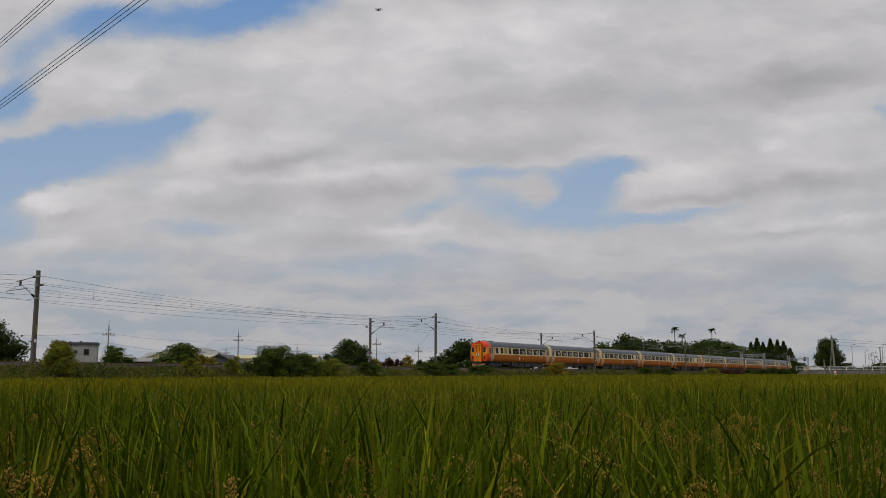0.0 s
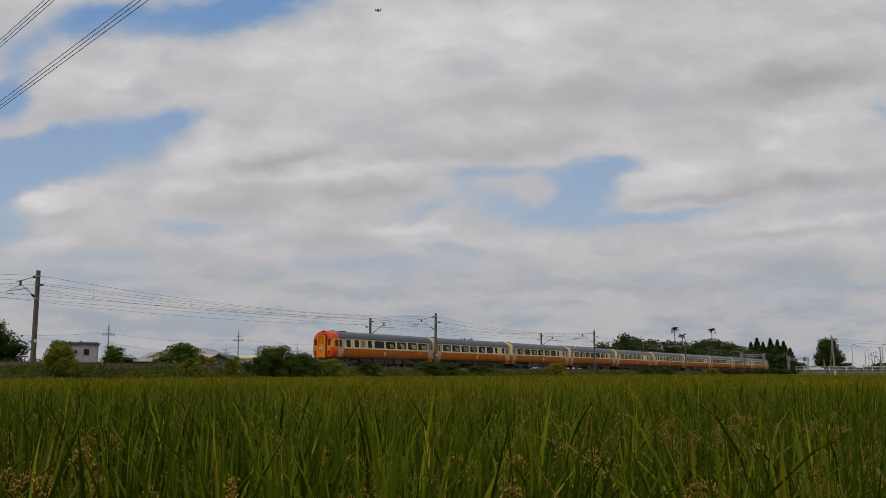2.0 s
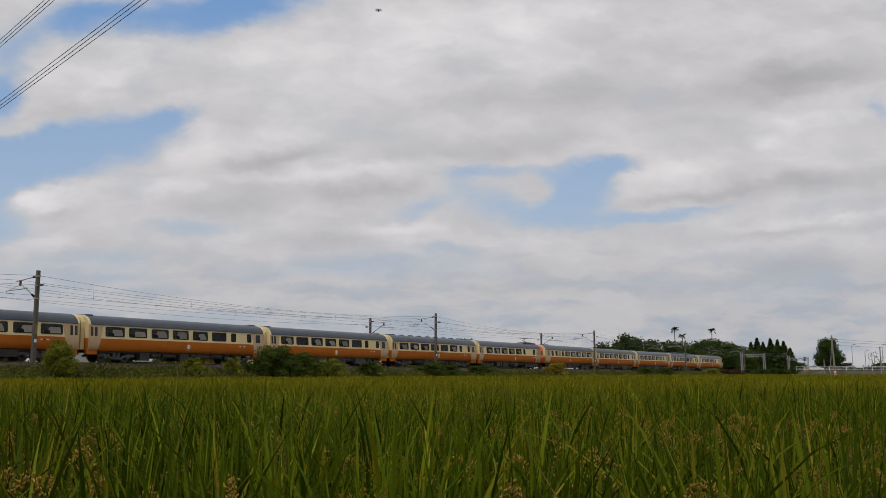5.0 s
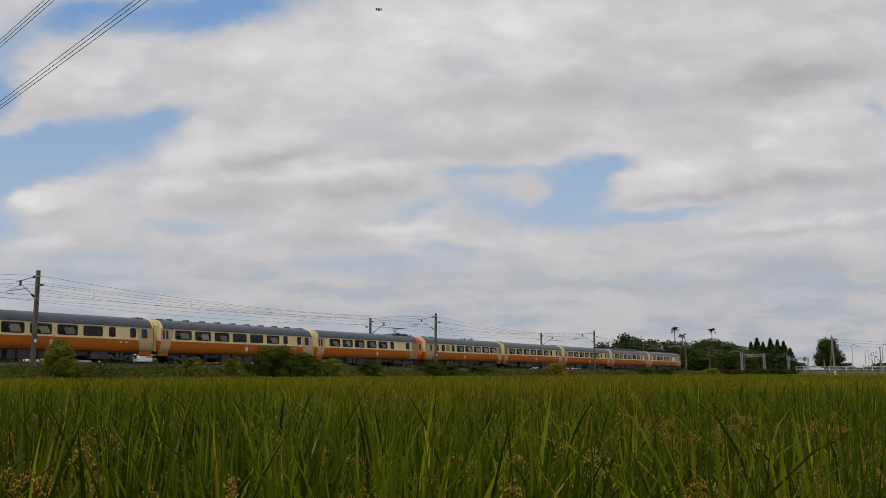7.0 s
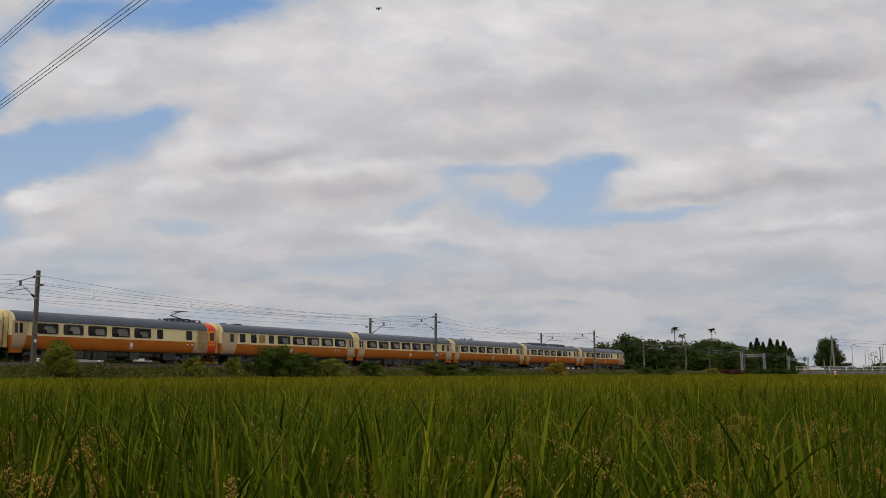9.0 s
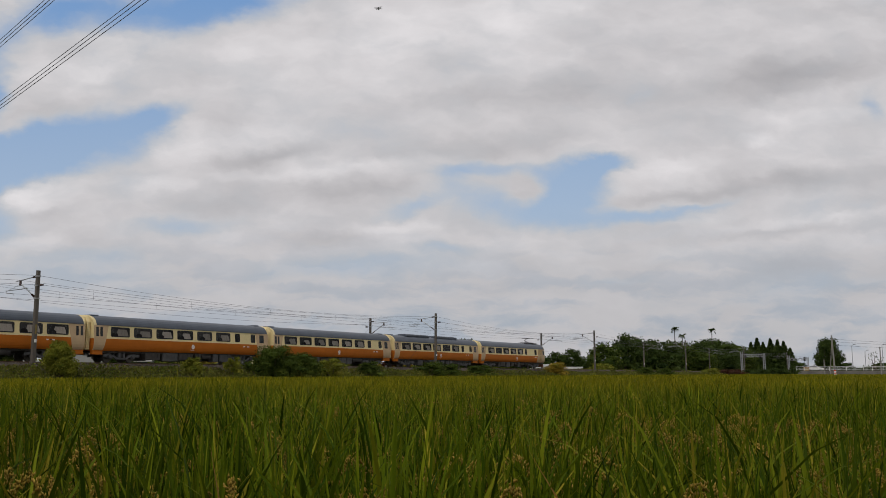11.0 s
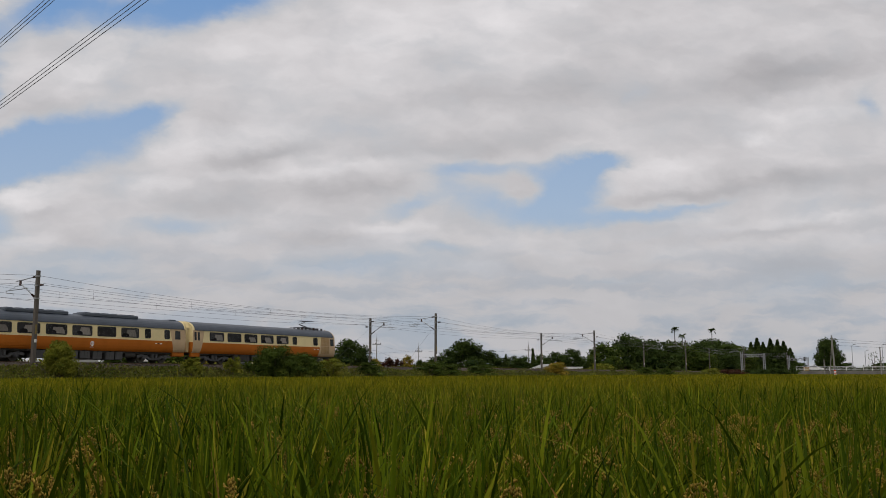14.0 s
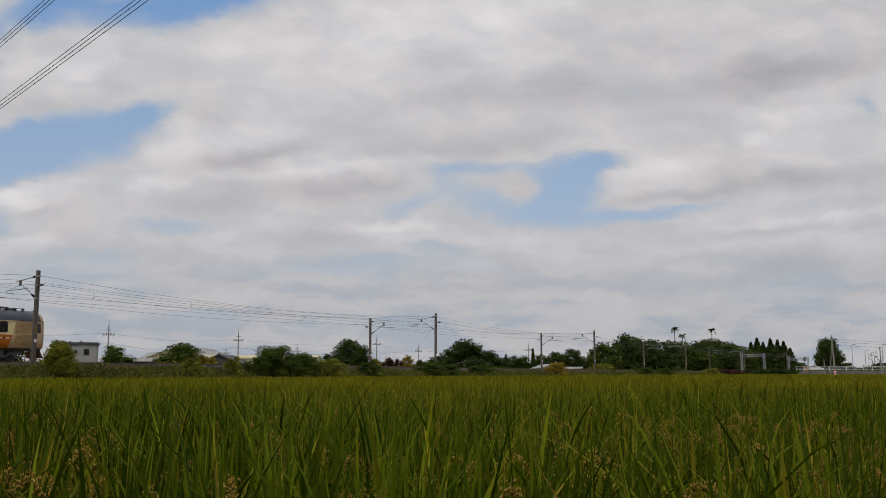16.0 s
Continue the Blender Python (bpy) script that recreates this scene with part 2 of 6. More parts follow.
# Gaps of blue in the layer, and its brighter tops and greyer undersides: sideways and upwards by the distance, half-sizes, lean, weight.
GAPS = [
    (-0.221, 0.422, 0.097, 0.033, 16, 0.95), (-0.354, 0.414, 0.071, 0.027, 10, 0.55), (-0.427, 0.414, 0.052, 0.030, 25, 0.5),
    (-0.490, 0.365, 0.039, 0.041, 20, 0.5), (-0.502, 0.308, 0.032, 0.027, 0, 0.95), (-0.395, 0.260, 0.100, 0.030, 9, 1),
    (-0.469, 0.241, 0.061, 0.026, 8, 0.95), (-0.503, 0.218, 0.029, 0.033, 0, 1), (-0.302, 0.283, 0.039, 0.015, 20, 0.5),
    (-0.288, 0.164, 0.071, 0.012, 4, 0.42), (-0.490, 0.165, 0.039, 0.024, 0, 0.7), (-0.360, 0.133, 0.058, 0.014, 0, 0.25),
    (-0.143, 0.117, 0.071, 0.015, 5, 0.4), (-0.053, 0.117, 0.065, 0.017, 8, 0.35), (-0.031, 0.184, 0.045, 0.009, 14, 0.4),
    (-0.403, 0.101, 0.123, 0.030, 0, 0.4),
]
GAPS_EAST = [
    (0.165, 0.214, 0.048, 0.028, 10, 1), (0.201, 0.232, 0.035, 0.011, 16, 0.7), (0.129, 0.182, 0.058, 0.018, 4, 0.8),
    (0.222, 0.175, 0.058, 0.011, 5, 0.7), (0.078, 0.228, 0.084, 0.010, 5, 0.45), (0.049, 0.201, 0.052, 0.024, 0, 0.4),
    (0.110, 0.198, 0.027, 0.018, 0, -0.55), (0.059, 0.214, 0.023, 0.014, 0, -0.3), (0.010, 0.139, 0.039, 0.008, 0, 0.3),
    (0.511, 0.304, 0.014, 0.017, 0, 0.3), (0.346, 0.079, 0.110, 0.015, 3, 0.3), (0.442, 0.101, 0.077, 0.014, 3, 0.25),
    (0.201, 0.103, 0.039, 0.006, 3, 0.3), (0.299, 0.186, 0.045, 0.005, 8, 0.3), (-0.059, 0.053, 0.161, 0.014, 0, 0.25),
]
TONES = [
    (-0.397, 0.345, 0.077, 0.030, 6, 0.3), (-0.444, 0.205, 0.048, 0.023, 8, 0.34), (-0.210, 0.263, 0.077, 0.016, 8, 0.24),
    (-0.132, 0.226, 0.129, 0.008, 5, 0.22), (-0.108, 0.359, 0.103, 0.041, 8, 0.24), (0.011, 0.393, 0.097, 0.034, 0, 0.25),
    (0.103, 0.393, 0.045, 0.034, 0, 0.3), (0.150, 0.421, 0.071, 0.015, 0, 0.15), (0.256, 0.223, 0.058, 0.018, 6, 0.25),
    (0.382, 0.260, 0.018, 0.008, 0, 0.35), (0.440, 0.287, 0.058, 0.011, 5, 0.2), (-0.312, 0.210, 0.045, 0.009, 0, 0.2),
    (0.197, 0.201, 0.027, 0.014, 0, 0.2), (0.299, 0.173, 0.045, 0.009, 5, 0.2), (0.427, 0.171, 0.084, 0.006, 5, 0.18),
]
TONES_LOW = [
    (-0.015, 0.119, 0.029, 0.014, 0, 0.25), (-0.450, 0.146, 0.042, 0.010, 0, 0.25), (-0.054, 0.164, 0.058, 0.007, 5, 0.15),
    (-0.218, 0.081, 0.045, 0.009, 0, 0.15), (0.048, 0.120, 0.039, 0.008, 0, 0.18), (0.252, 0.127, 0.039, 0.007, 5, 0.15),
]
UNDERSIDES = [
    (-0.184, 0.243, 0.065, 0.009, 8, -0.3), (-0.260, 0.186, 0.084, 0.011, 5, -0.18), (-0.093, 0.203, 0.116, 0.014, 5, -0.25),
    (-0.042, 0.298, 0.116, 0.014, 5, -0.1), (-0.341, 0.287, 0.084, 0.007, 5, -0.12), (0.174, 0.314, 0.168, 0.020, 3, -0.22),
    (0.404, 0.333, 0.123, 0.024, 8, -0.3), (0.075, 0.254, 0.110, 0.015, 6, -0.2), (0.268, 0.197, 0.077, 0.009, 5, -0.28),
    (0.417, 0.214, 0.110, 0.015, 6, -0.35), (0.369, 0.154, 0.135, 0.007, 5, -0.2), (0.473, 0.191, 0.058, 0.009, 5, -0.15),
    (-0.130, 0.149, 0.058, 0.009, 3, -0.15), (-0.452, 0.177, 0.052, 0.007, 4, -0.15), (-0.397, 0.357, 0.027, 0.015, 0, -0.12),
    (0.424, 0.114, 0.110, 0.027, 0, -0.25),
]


def sky_material():
    m = bpy.data.materials.new("cloud_layer")
    m.use_nodes = True
    n, l = m.node_tree.nodes, m.node_tree.links
    n.clear()

    def math_node(op, a, b=None, clamp=False):
        k = n.new("ShaderNodeMath")
        k.operation, k.use_clamp = op, clamp
        for i, v in enumerate((a, b)):
            if v is None:
                continue
            if isinstance(v, (int, float)):
                k.inputs[i].default_value = v
            else:
                l.new(v, k.inputs[i])
        return k.outputs[0]

    def vec(op, a, b):
        k = n.new("ShaderNodeVectorMath")
        k.operation = op
        for i, v in enumerate((a, b)):
            if isinstance(v, tuple):
                k.inputs[i].default_value = v
            else:
                l.new(v, k.inputs[i])
        return k.outputs[0]

    def fbm(v, scale, detail, rough=0.55, colour=False, shift=0.0):
        k = n.new("ShaderNodeTexNoise")
        k.inputs["Scale"].default_value, k.inputs["Detail"].default_value, k.inputs["Roughness"].default_value = 1.0, detail, rough
        mp = n.new("ShaderNodeMapping")
        mp.inputs["Scale"].default_value, mp.inputs["Location"].default_value = (*scale, 1), (shift, shift * 0.7, shift)
        l.new(v, mp.inputs["Vector"])
        l.new(mp.outputs[0], k.inputs["Vector"])
        return k.outputs["Color" if colour else "Fac"]

    def span(v, a, b, lo, hi, smooth=True):
        k = n.new("ShaderNodeMapRange")
        k.interpolation_type = "SMOOTHSTEP" if smooth else "LINEAR"
        l.new(v, k.inputs["Value"])
        for key, x in (("From Min", a), ("From Max", b), ("To Min", lo), ("To Max", hi)):
            k.inputs[key].default_value = x
        return k.outputs[0]

    def spots(v, rows):
        total = None
        for a, b, ra, rb, lean, weight in rows:
            mp = n.new("ShaderNodeMapping")
            mp.vector_type = "TEXTURE"
            mp.inputs["Location"].default_value = (a, b, 0)
            mp.inputs["Rotation"].default_value = (0, 0, radians(lean))
            mp.inputs["Scale"].default_value = (ra, rb, 1)
            l.new(v, mp.inputs["Vector"])
            k = n.new("ShaderNodeVectorMath")
            k.operation = "LENGTH"
            l.new(mp.outputs[0], k.inputs[0])
            w = span(k.outputs["Value"], 0.0, 1.6, weight, 0.0)
            total = w if total is None else math_node("ADD", total, w)
        return total

    def mix(f, a, b):
        k = n.new("ShaderNodeMix")
        k.data_type = "RGBA"
        l.new(f, k.inputs["Factor"])
        for key, v in ((6, a), (7, b)):
            if isinstance(v, tuple):
                k.inputs[key].default_value = (*v, 1)
            else:
                l.new(v, k.inputs[key])
        return k.outputs[2]

    tc = n.new("ShaderNodeTexCoord")
    sep = n.new("ShaderNodeSeparateXYZ")
    l.new(tc.outputs["Object"], sep.inputs[0])
    comb = n.new("ShaderNodeCombineXYZ")
    l.new(math_node("DIVIDE", sep.outputs["X"], sep.outputs["Y"]), comb.inputs[0])
    up = math_node("DIVIDE", sep.outputs["Z"], sep.outputs["Y"])
    l.new(up, comb.inputs[1])
    q = comb.outputs[0]
    # billowing edges: the layer's outline is pushed about at three scales
    w1 = vec("MULTIPLY", vec("SUBTRACT", fbm(q, (9, 18), 3, colour=True), (0.5, 0.5, 0.5)), (0.036, 0.024, 0))
    w2 = vec("MULTIPLY", vec("SUBTRACT", fbm(q, (28, 42), 4, colour=True, shift=3.1), (0.5, 0.5, 0.5)), (0.026, 0.019, 0))
    w3 = vec("MULTIPLY", vec("SUBTRACT", fbm(q, (110, 160), 4, 0.6, colour=True, shift=8.2), (0.5, 0.5, 0.5)), (0.0045, 0.0036, 0))
    qw = vec("ADD", vec("ADD", vec("ADD", q, w1), w2), w3)
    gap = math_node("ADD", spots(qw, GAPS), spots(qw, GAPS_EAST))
    body = fbm(qw, (7, 15), 5, 0.5, shift=7.7)
    wisps = fbm(qw, (18, 36), 5, 0.52, shift=1.3)
    cover = math_node("ADD", math_node("MULTIPLY", body, 0.65), math_node("MULTIPLY", wisps, 0.45))
    cover = math_node("SUBTRACT", math_node("ADD", cover, 0.20), gap)
    cloud = span(cover, 0.0, 0.66, 0.0, 1.0)
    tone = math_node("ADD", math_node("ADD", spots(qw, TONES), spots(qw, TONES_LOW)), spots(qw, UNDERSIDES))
    grey = math_node("ADD", math_node("MULTIPLY", fbm(qw, (8, 20), 4, 0.5, shift=5.0), 0.8), math_node("MULTIPLY", wisps, 0.4))
    grey = math_node("ADD", math_node("ADD", grey, -0.10), math_node("MULTIPLY", tone, 1.05), clamp=True)
    white = mix(grey, (0.385, 0.375, 0.39), (0.80, 0.775, 0.79))
    thick = span(cover, 0.35, 0.85, 0.0, 1.0)
    white = mix(thick, (0.52, 0.535, 0.565), white)
    # thin streaks and haze low over the land
    streak = fbm(qw, (11, 42), 5, 0.52, shift=9.4)
    low = span(up, 0.03, 0.20, 1.0, 0.0)
    veil = mix(span(streak, 0.40, 0.60, 0.0, 1.0), (0.305, 0.362, 0.435), (0.475, 0.47, 0.487))
    blue = mix(span(up, 0.14, 0.46, 0.0, 1.0, False), (0.385, 0.49, 0.63), (0.155, 0.305, 0.58))
    sky = mix(cloud, blue, white)
    sky = mix(math_node("MULTIPLY", low, 0.70), sky, veil)
    em = n.new("ShaderNodeEmission")
    l.new(sky, em.inputs["Color"])
    out = n.new("ShaderNodeOutputMaterial")
    l.new(em.outputs[0], out.inputs["Surface"])
    return m


backdrop_sky = sky_sheet()


# ---------------------------------------------------------------- ground, bank and track bed
def formation(s):
    return max(0.75, RAIL - 0.62 + GRADE * max(-150, min(500, s)))


def ground_z(s, off):
    h = formation(s)
    if off > 9.0 or off < -60:
        return 0.0
    if off >= 3.6:
        k = (off - 3.6) / 5.4
        return h * (1 - k) ** 1.1
    if off >= -8.0:
        return h
    k = min(1.0, (-8.0 - off) / 14)
    return h + (0.75 - h) * k if off > -30 else 0.75 * (1 - (-30 - off) / 30)


def build_ground():
    ss = [-4600, -2000, -800, -300] + [-150 + 4 * i for i in range(156)] + [600, 1000, 2000, 4600]
    oo = [4600, 2000, 800, 300, 120, 60, 30, 12, 9.0] + [8.5 - 0.5 * i for i in range(10)] + [3.6, -8.0, -9, -10, -12, -15, -22, -30, -60, -120, -400, -1500, -4600]
    verts, faces = [], []
    for s in ss:
        for o in oo:
            p = on_line(s, o)
            z = ground_z(s, o)
            if 3.6 < o < 9.0:
                z += 0.10 * noise.noise(Vector((s * 0.35, o * 0.8, 1.7)))
            verts.append((p.x, p.y, z))
    w = len(oo)
    for i in range(len(ss) - 1):
        for j in range(w - 1):
            a = i * w + j
            faces.append((a, a + 1, a + w + 1, a + w))
    ob = mesh_of("ground", verts, faces, M_VERGE, smooth=True)
    return tagged(ob, "flat farmland with a low grassy railway bank", "ground", kind="structure")


build_ground()


def strip(name, prof, s0, s1, step, material, label, category, wob=0.0, seed=3):
    """A body with the cross-section prof (off, z above the rails) along the track."""
    rnd = random.Random(seed)
    bm = bmesh.new()
    k = int((s1 - s0) / step)
    rows = []
    for i in range(k + 1):
        s = s0 + (s1 - s0) * i / k
        rows.append([on_line(s, o + rnd.uniform(-wob, wob), z + rnd.uniform(-wob, wob)) for o, z in prof])
    loft(bm, rows)
    ob = part(name, bm, material)
    return tagged(ob, label, category, kind="structure")


strip("ballast_bed", [(3.1, -0.66), (2.7, -0.42), (2.3, -0.2), (1.8, -0.13), (1.0, -0.13), (0, -0.13), (-1.9, -0.15), (-3.9, -0.13), (-5.7, -0.13), (-6.4, -0.3), (-7.4, -0.66)],
      -120, 480, 0.6, M_BALLAST, "bed of grey crushed stone under two tracks", "ballast", wob=0.05)


def rails():
    for o in (0.56, -0.56, -3.24, -4.36):
        prof = [(o - 0.07, -0.15), (o + 0.07, -0.15), (o + 0.02, -0.12), (o + 0.02, -0.04), (o + 0.035, -0.03), (o + 0.035, 0.0), (o - 0.035, 0.0), (o - 0.035, -0.03), (o - 0.02, -0.04), (o - 0.02, -0.12)]
        strip("rail", prof, -120, 480, 100, M_RAIL, "rusty steel rail on concrete sleepers", "rail")


rails()


def sleepers():
    n = 900
    V = np.zeros((2 * n, 8, 3))
    for k, c in enumerate((0.0, -3.8)):
        for i in range(n):
            s = -110 + i * 0.65
            q = 0
            for ds in (-0.11, 0.11):
                for do in (-1.05, 1.05):
                    for dz in (-0.28, -0.115):
                        V[k * n + i, q] = on_line(s + ds, c + do, dz)
                        q += 1
    ob = quads_mesh("sleepers", V, 8, [(0, 1, 3, 2), (4, 6, 7, 5), (0, 4, 5, 1), (2, 3, 7, 6), (0, 2, 6, 4), (1, 5, 7, 3)], M_CONCRETE)
    tagged(ob, "rows of grey concrete sleepers under the rails", "sleepers", kind="stuff")


sleepers()


def loose_stones():
    """Crushed stones lying on the shoulder of the bed, thickest where the line is near."""
    rng = np.random.default_rng(17)
    n = 13000
    s = 8 + 190 * rng.uniform(0, 1, n) ** 1.5
    off = rng.uniform(0.9, 3.25, n)
    prof_o, prof_z = np.array([0.0, 1.8, 2.3, 2.7, 3.1, 3.4]), np.array([-0.13, -0.13, -0.2, -0.42, -0.62, -0.62])
    z = np.interp(off, prof_o, prof_z)
    c = np.array([on_line(a, b, h) for a, b, h in zip(s, off, z)])
    r = rng.uniform(0.035, 0.085, n)[:, None]
    V = np.zeros((n, 6, 3))
    for j, d in enumerate(((1, 0, 0), (0, 1, 0), (-1, 0, 0), (0, -1, 0), (0, 0, 1), (0, 0, -1))):
        V[:, j] = c + (np.array(d) + rng.normal(0, 0.25, (n, 3))) * r * np.array([1, 1, 0.75])
    F = [(0, 1, 4), (1, 2, 4), (2, 3, 4), (3, 0, 4), (1, 0, 5), (2, 1, 5), (3, 2, 5), (0, 3, 5)]
    tagged(quads_mesh("ballast_stones", V, 6, F, L_STONE), "loose grey-brown crushed stones beside the rails", "ballast", kind="stuff")


loose_stones()
# ---------------------------------------------------------------- the train
HALF = [(1.24, 0.92), (1.32, 1.02), (1.38, 1.16), (1.415, 1.36), (1.43, 1.60), (1.43, 1.88), (1.345, 2.95), (1.315, 3.06), (1.25, 3.20), (1.13, 3.36), (0.95, 3.51), (0.72, 3.62), (0.46, 3.70), (0.22, 3.74), (0.0, 3.75)]
CAR_LEN, CAR_MID, PITCH_CAR = 19.6, 9.4, 20.4


def side_y(z):
    for (y0, z0), (y1, z1) in zip(HALF, HALF[1:]):
        if z0 <= z <= z1:
            return y0 + (y1 - y0) * (z - z0) / (z1 - z0)
    return HALF[0][0]


def shell(bm, x0, x1, lo, hi, both=True, inset=0.0):
    """The skin of the car's side, or roof, between two heights."""
    zs = [lo] + [z for _, z in HALF if lo < z < hi] + [hi]
    right = [(-side_y(z) + inset, z) for z in zs]
    left = [(side_y(z) - inset, z) for z in zs[::-1]]
    ring = right + left
    loft(bm, [[(x, y, z) for y, z in ring] for x in (x0, x1)])


def plate(bm, x0, x1, z0, z1, side, proud, thick=0.03, lean=0.0, lean0=0.0):
    """A thin panel that follows the side; lean shifts the foot of its far edge along the car."""
    zs = [z0] + [z for _, z in HALF if z0 < z < z1] + [z1]
    rows = []
    for z in zs:
        d = lean * (z1 - z) / (z1 - z0)
        y0, y1 = side * (side_y(z) + proud), side * (side_y(z) + proud - thick)
        e = lean0 * (z1 - z) / (z1 - z0)
        rows.append([(x0 + e, y0, z), (x1 + d, y0, z), (x1 + d, y1, z), (x0 + e, y1, z)])
    loft(bm, rows)


def window(car, x0, x1, z0, z1, side):
    """A glazed window with a rounded rubber surround."""
    bm = bmesh.new()
    r = min(0.12, (x1 - x0) * 0.25)
    pts = []
    for cx, cz, a0 in ((x1 - r, z1 - r, 0), (x0 + r, z1 - r, 90), (x0 + r, z0 + r, 180), (x1 - r, z0 + r, 270)):
        for k in range(4):
            a = radians(a0 + 30 * k)
            pts.append((cx + r * math.cos(a), cz + r * math.sin(a)))
    cx, cz = (x0 + x1) / 2, (z0 + z1) / 2

    def at(p, d, g=0.0):
        x, z = cx + (p[0] - cx) * (1 + g / (x1 - x0)), cz + (p[1] - cz) * (1 + g / (z1 - z0))
        return (x, side * (side_y(z) + d), z)
    n = len(pts)
    rings = [[bm.verts.new(at(p, d, g)) for p in pts] for d, g in ((-0.01, 0.06), (0.016, 0.06), (0.016, 0.0), (0.004, 0.0))]
    for a, b in zip(rings, rings[1:]):
        for i in range(n):
            bm.faces.new((a[i], a[(i + 1) % n], b[(i + 1) % n], b[i]))
    w = part("window", bm, M_RUBBER, car)
    bm = bmesh.new()
    bm.faces.new([bm.verts.new(at(p, 0.003)) for p in pts])
    bm.faces.new([bm.verts.new(at(p, -0.012)) for p in pts[::-1]])
    part("cabin", bm, M_CABIN, w, "dark carriage interior")
    rnd = random.Random(int(x0 * 100) * 7 + car["number"] * 131)
    if x1 - x0 > 1.2 and rnd.random() < 0.85:
        W, H = x1 - x0, z1 - z0
        a, b = x0 + W * rnd.uniform(0.22, 0.32), x0 + W * rnd.uniform(0.84, 0.96)
        top, foot = z0 + H * rnd.uniform(0.66, 0.86), z0 + H * 0.08
        # pale plate for the curtained far-side window, its daylight put into the colour
        bm = bmesh.new()
        loft(bm, [[(x, side * (side_y(z) + d), z) for x, z in ((a, foot), (b, foot), (b - 0.04, z0 + H * 0.4), (b - rnd.uniform(0.1, 0.3), top), (a + rnd.uniform(0.15, 0.3), top))] for d in (0.004, 0.007)])
        part("curtain", bm, M_CURTAIN, w, "pale curtained far-side window")
        bm = bmesh.new()
        c, e = a + W * rnd.uniform(-0.06, 0.06), W * rnd.uniform(0.14, 0.2)
        loft(bm, [[(c + e * u, side * (side_y(z0 + H * v) + d), z0 + H * v) for u, v in ((-1, 0.05), (1, 0.05), (0.95, 0.30), (0.55, 0.42), (-0.55, 0.42), (-0.95, 0.30))] for d in (0.008, 0.010)])
        part("seat_back", bm, M_SEAT, w, "dark seat back")
    bm = bmesh.new()
    bm.faces.new([bm.verts.new(at(p, 0.013)) for p in pts])
    part("pane", bm, M_TINT, w, "dark tinted glass")


def wheelset():
    bm = bmesh.new()
    tube(bm, (0, -0.75, 0), (0, 0.75, 0), 0.07, seg=10)
    for y in (-0.53, 0.53):
        s = 1 if y > 0 else -1
        tube(bm, (0, y, 0), (0, y + s * 0.11, 0), 0.43, 0.42, seg=20)
        tube(bm, (0, y - s * 0.03, 0), (0, y, 0), 0.46, 0.455, seg=20)
        tube(bm, (0, y + s * 0.11, 0), (0, y + s * 0.15, 0), 0.16, 0.12, seg=10)
        for k in range(3):
            a = 2 * math.pi * k / 3
            c, d = 0.27 * math.cos(a), 0.27 * math.sin(a)
            tube(bm, (c, y + s * 0.108, d), (c, y + s * 0.122, d), 0.06, seg=8)
    return bm


def bogie_frame(bm, x):
    for y in (-0.95, 0.95):
        pts = [(-1.75, 0.42), (-1.75, 0.62), (-1.3, 0.72), (-0.7, 0.60), (-0.45, 0.42), (0.45, 0.42), (0.7, 0.60), (1.3, 0.72), (1.75, 0.62), (1.75, 0.42), (1.3, 0.50), (0.75, 0.42), (0.5, 0.26), (-0.5, 0.26), (-0.75, 0.42), (-1.3, 0.50)]
        loft(bm, [[(x + a, y + d, b) for a, b in pts] for d in (-0.07, 0.07)])
        for ax in (-1.1, 1.1):
            box(bm, x + ax - 0.17, y - 0.16, 0.30, x + ax + 0.17, y + 0.16, 0.60, 0.03)
            tube(bm, (x + ax, y - 0.2, 0.43), (x + ax, y + 0.2, 0.43), 0.12, seg=10)
        for dx in (-0.22, 0.22):
            tube(bm, (x + dx, y, 0.40), (x + dx, y, 0.92), 0.13, seg=10)
        tube(bm, (x - 0.85, y, 0.45), (x - 0.55, y, 0.85), 0.05, seg=6)
    box(bm, x - 0.3, -0.9, 0.45, x + 0.3, 0.9, 0.75)


WHEEL_R = 0.43
WHEELS = []


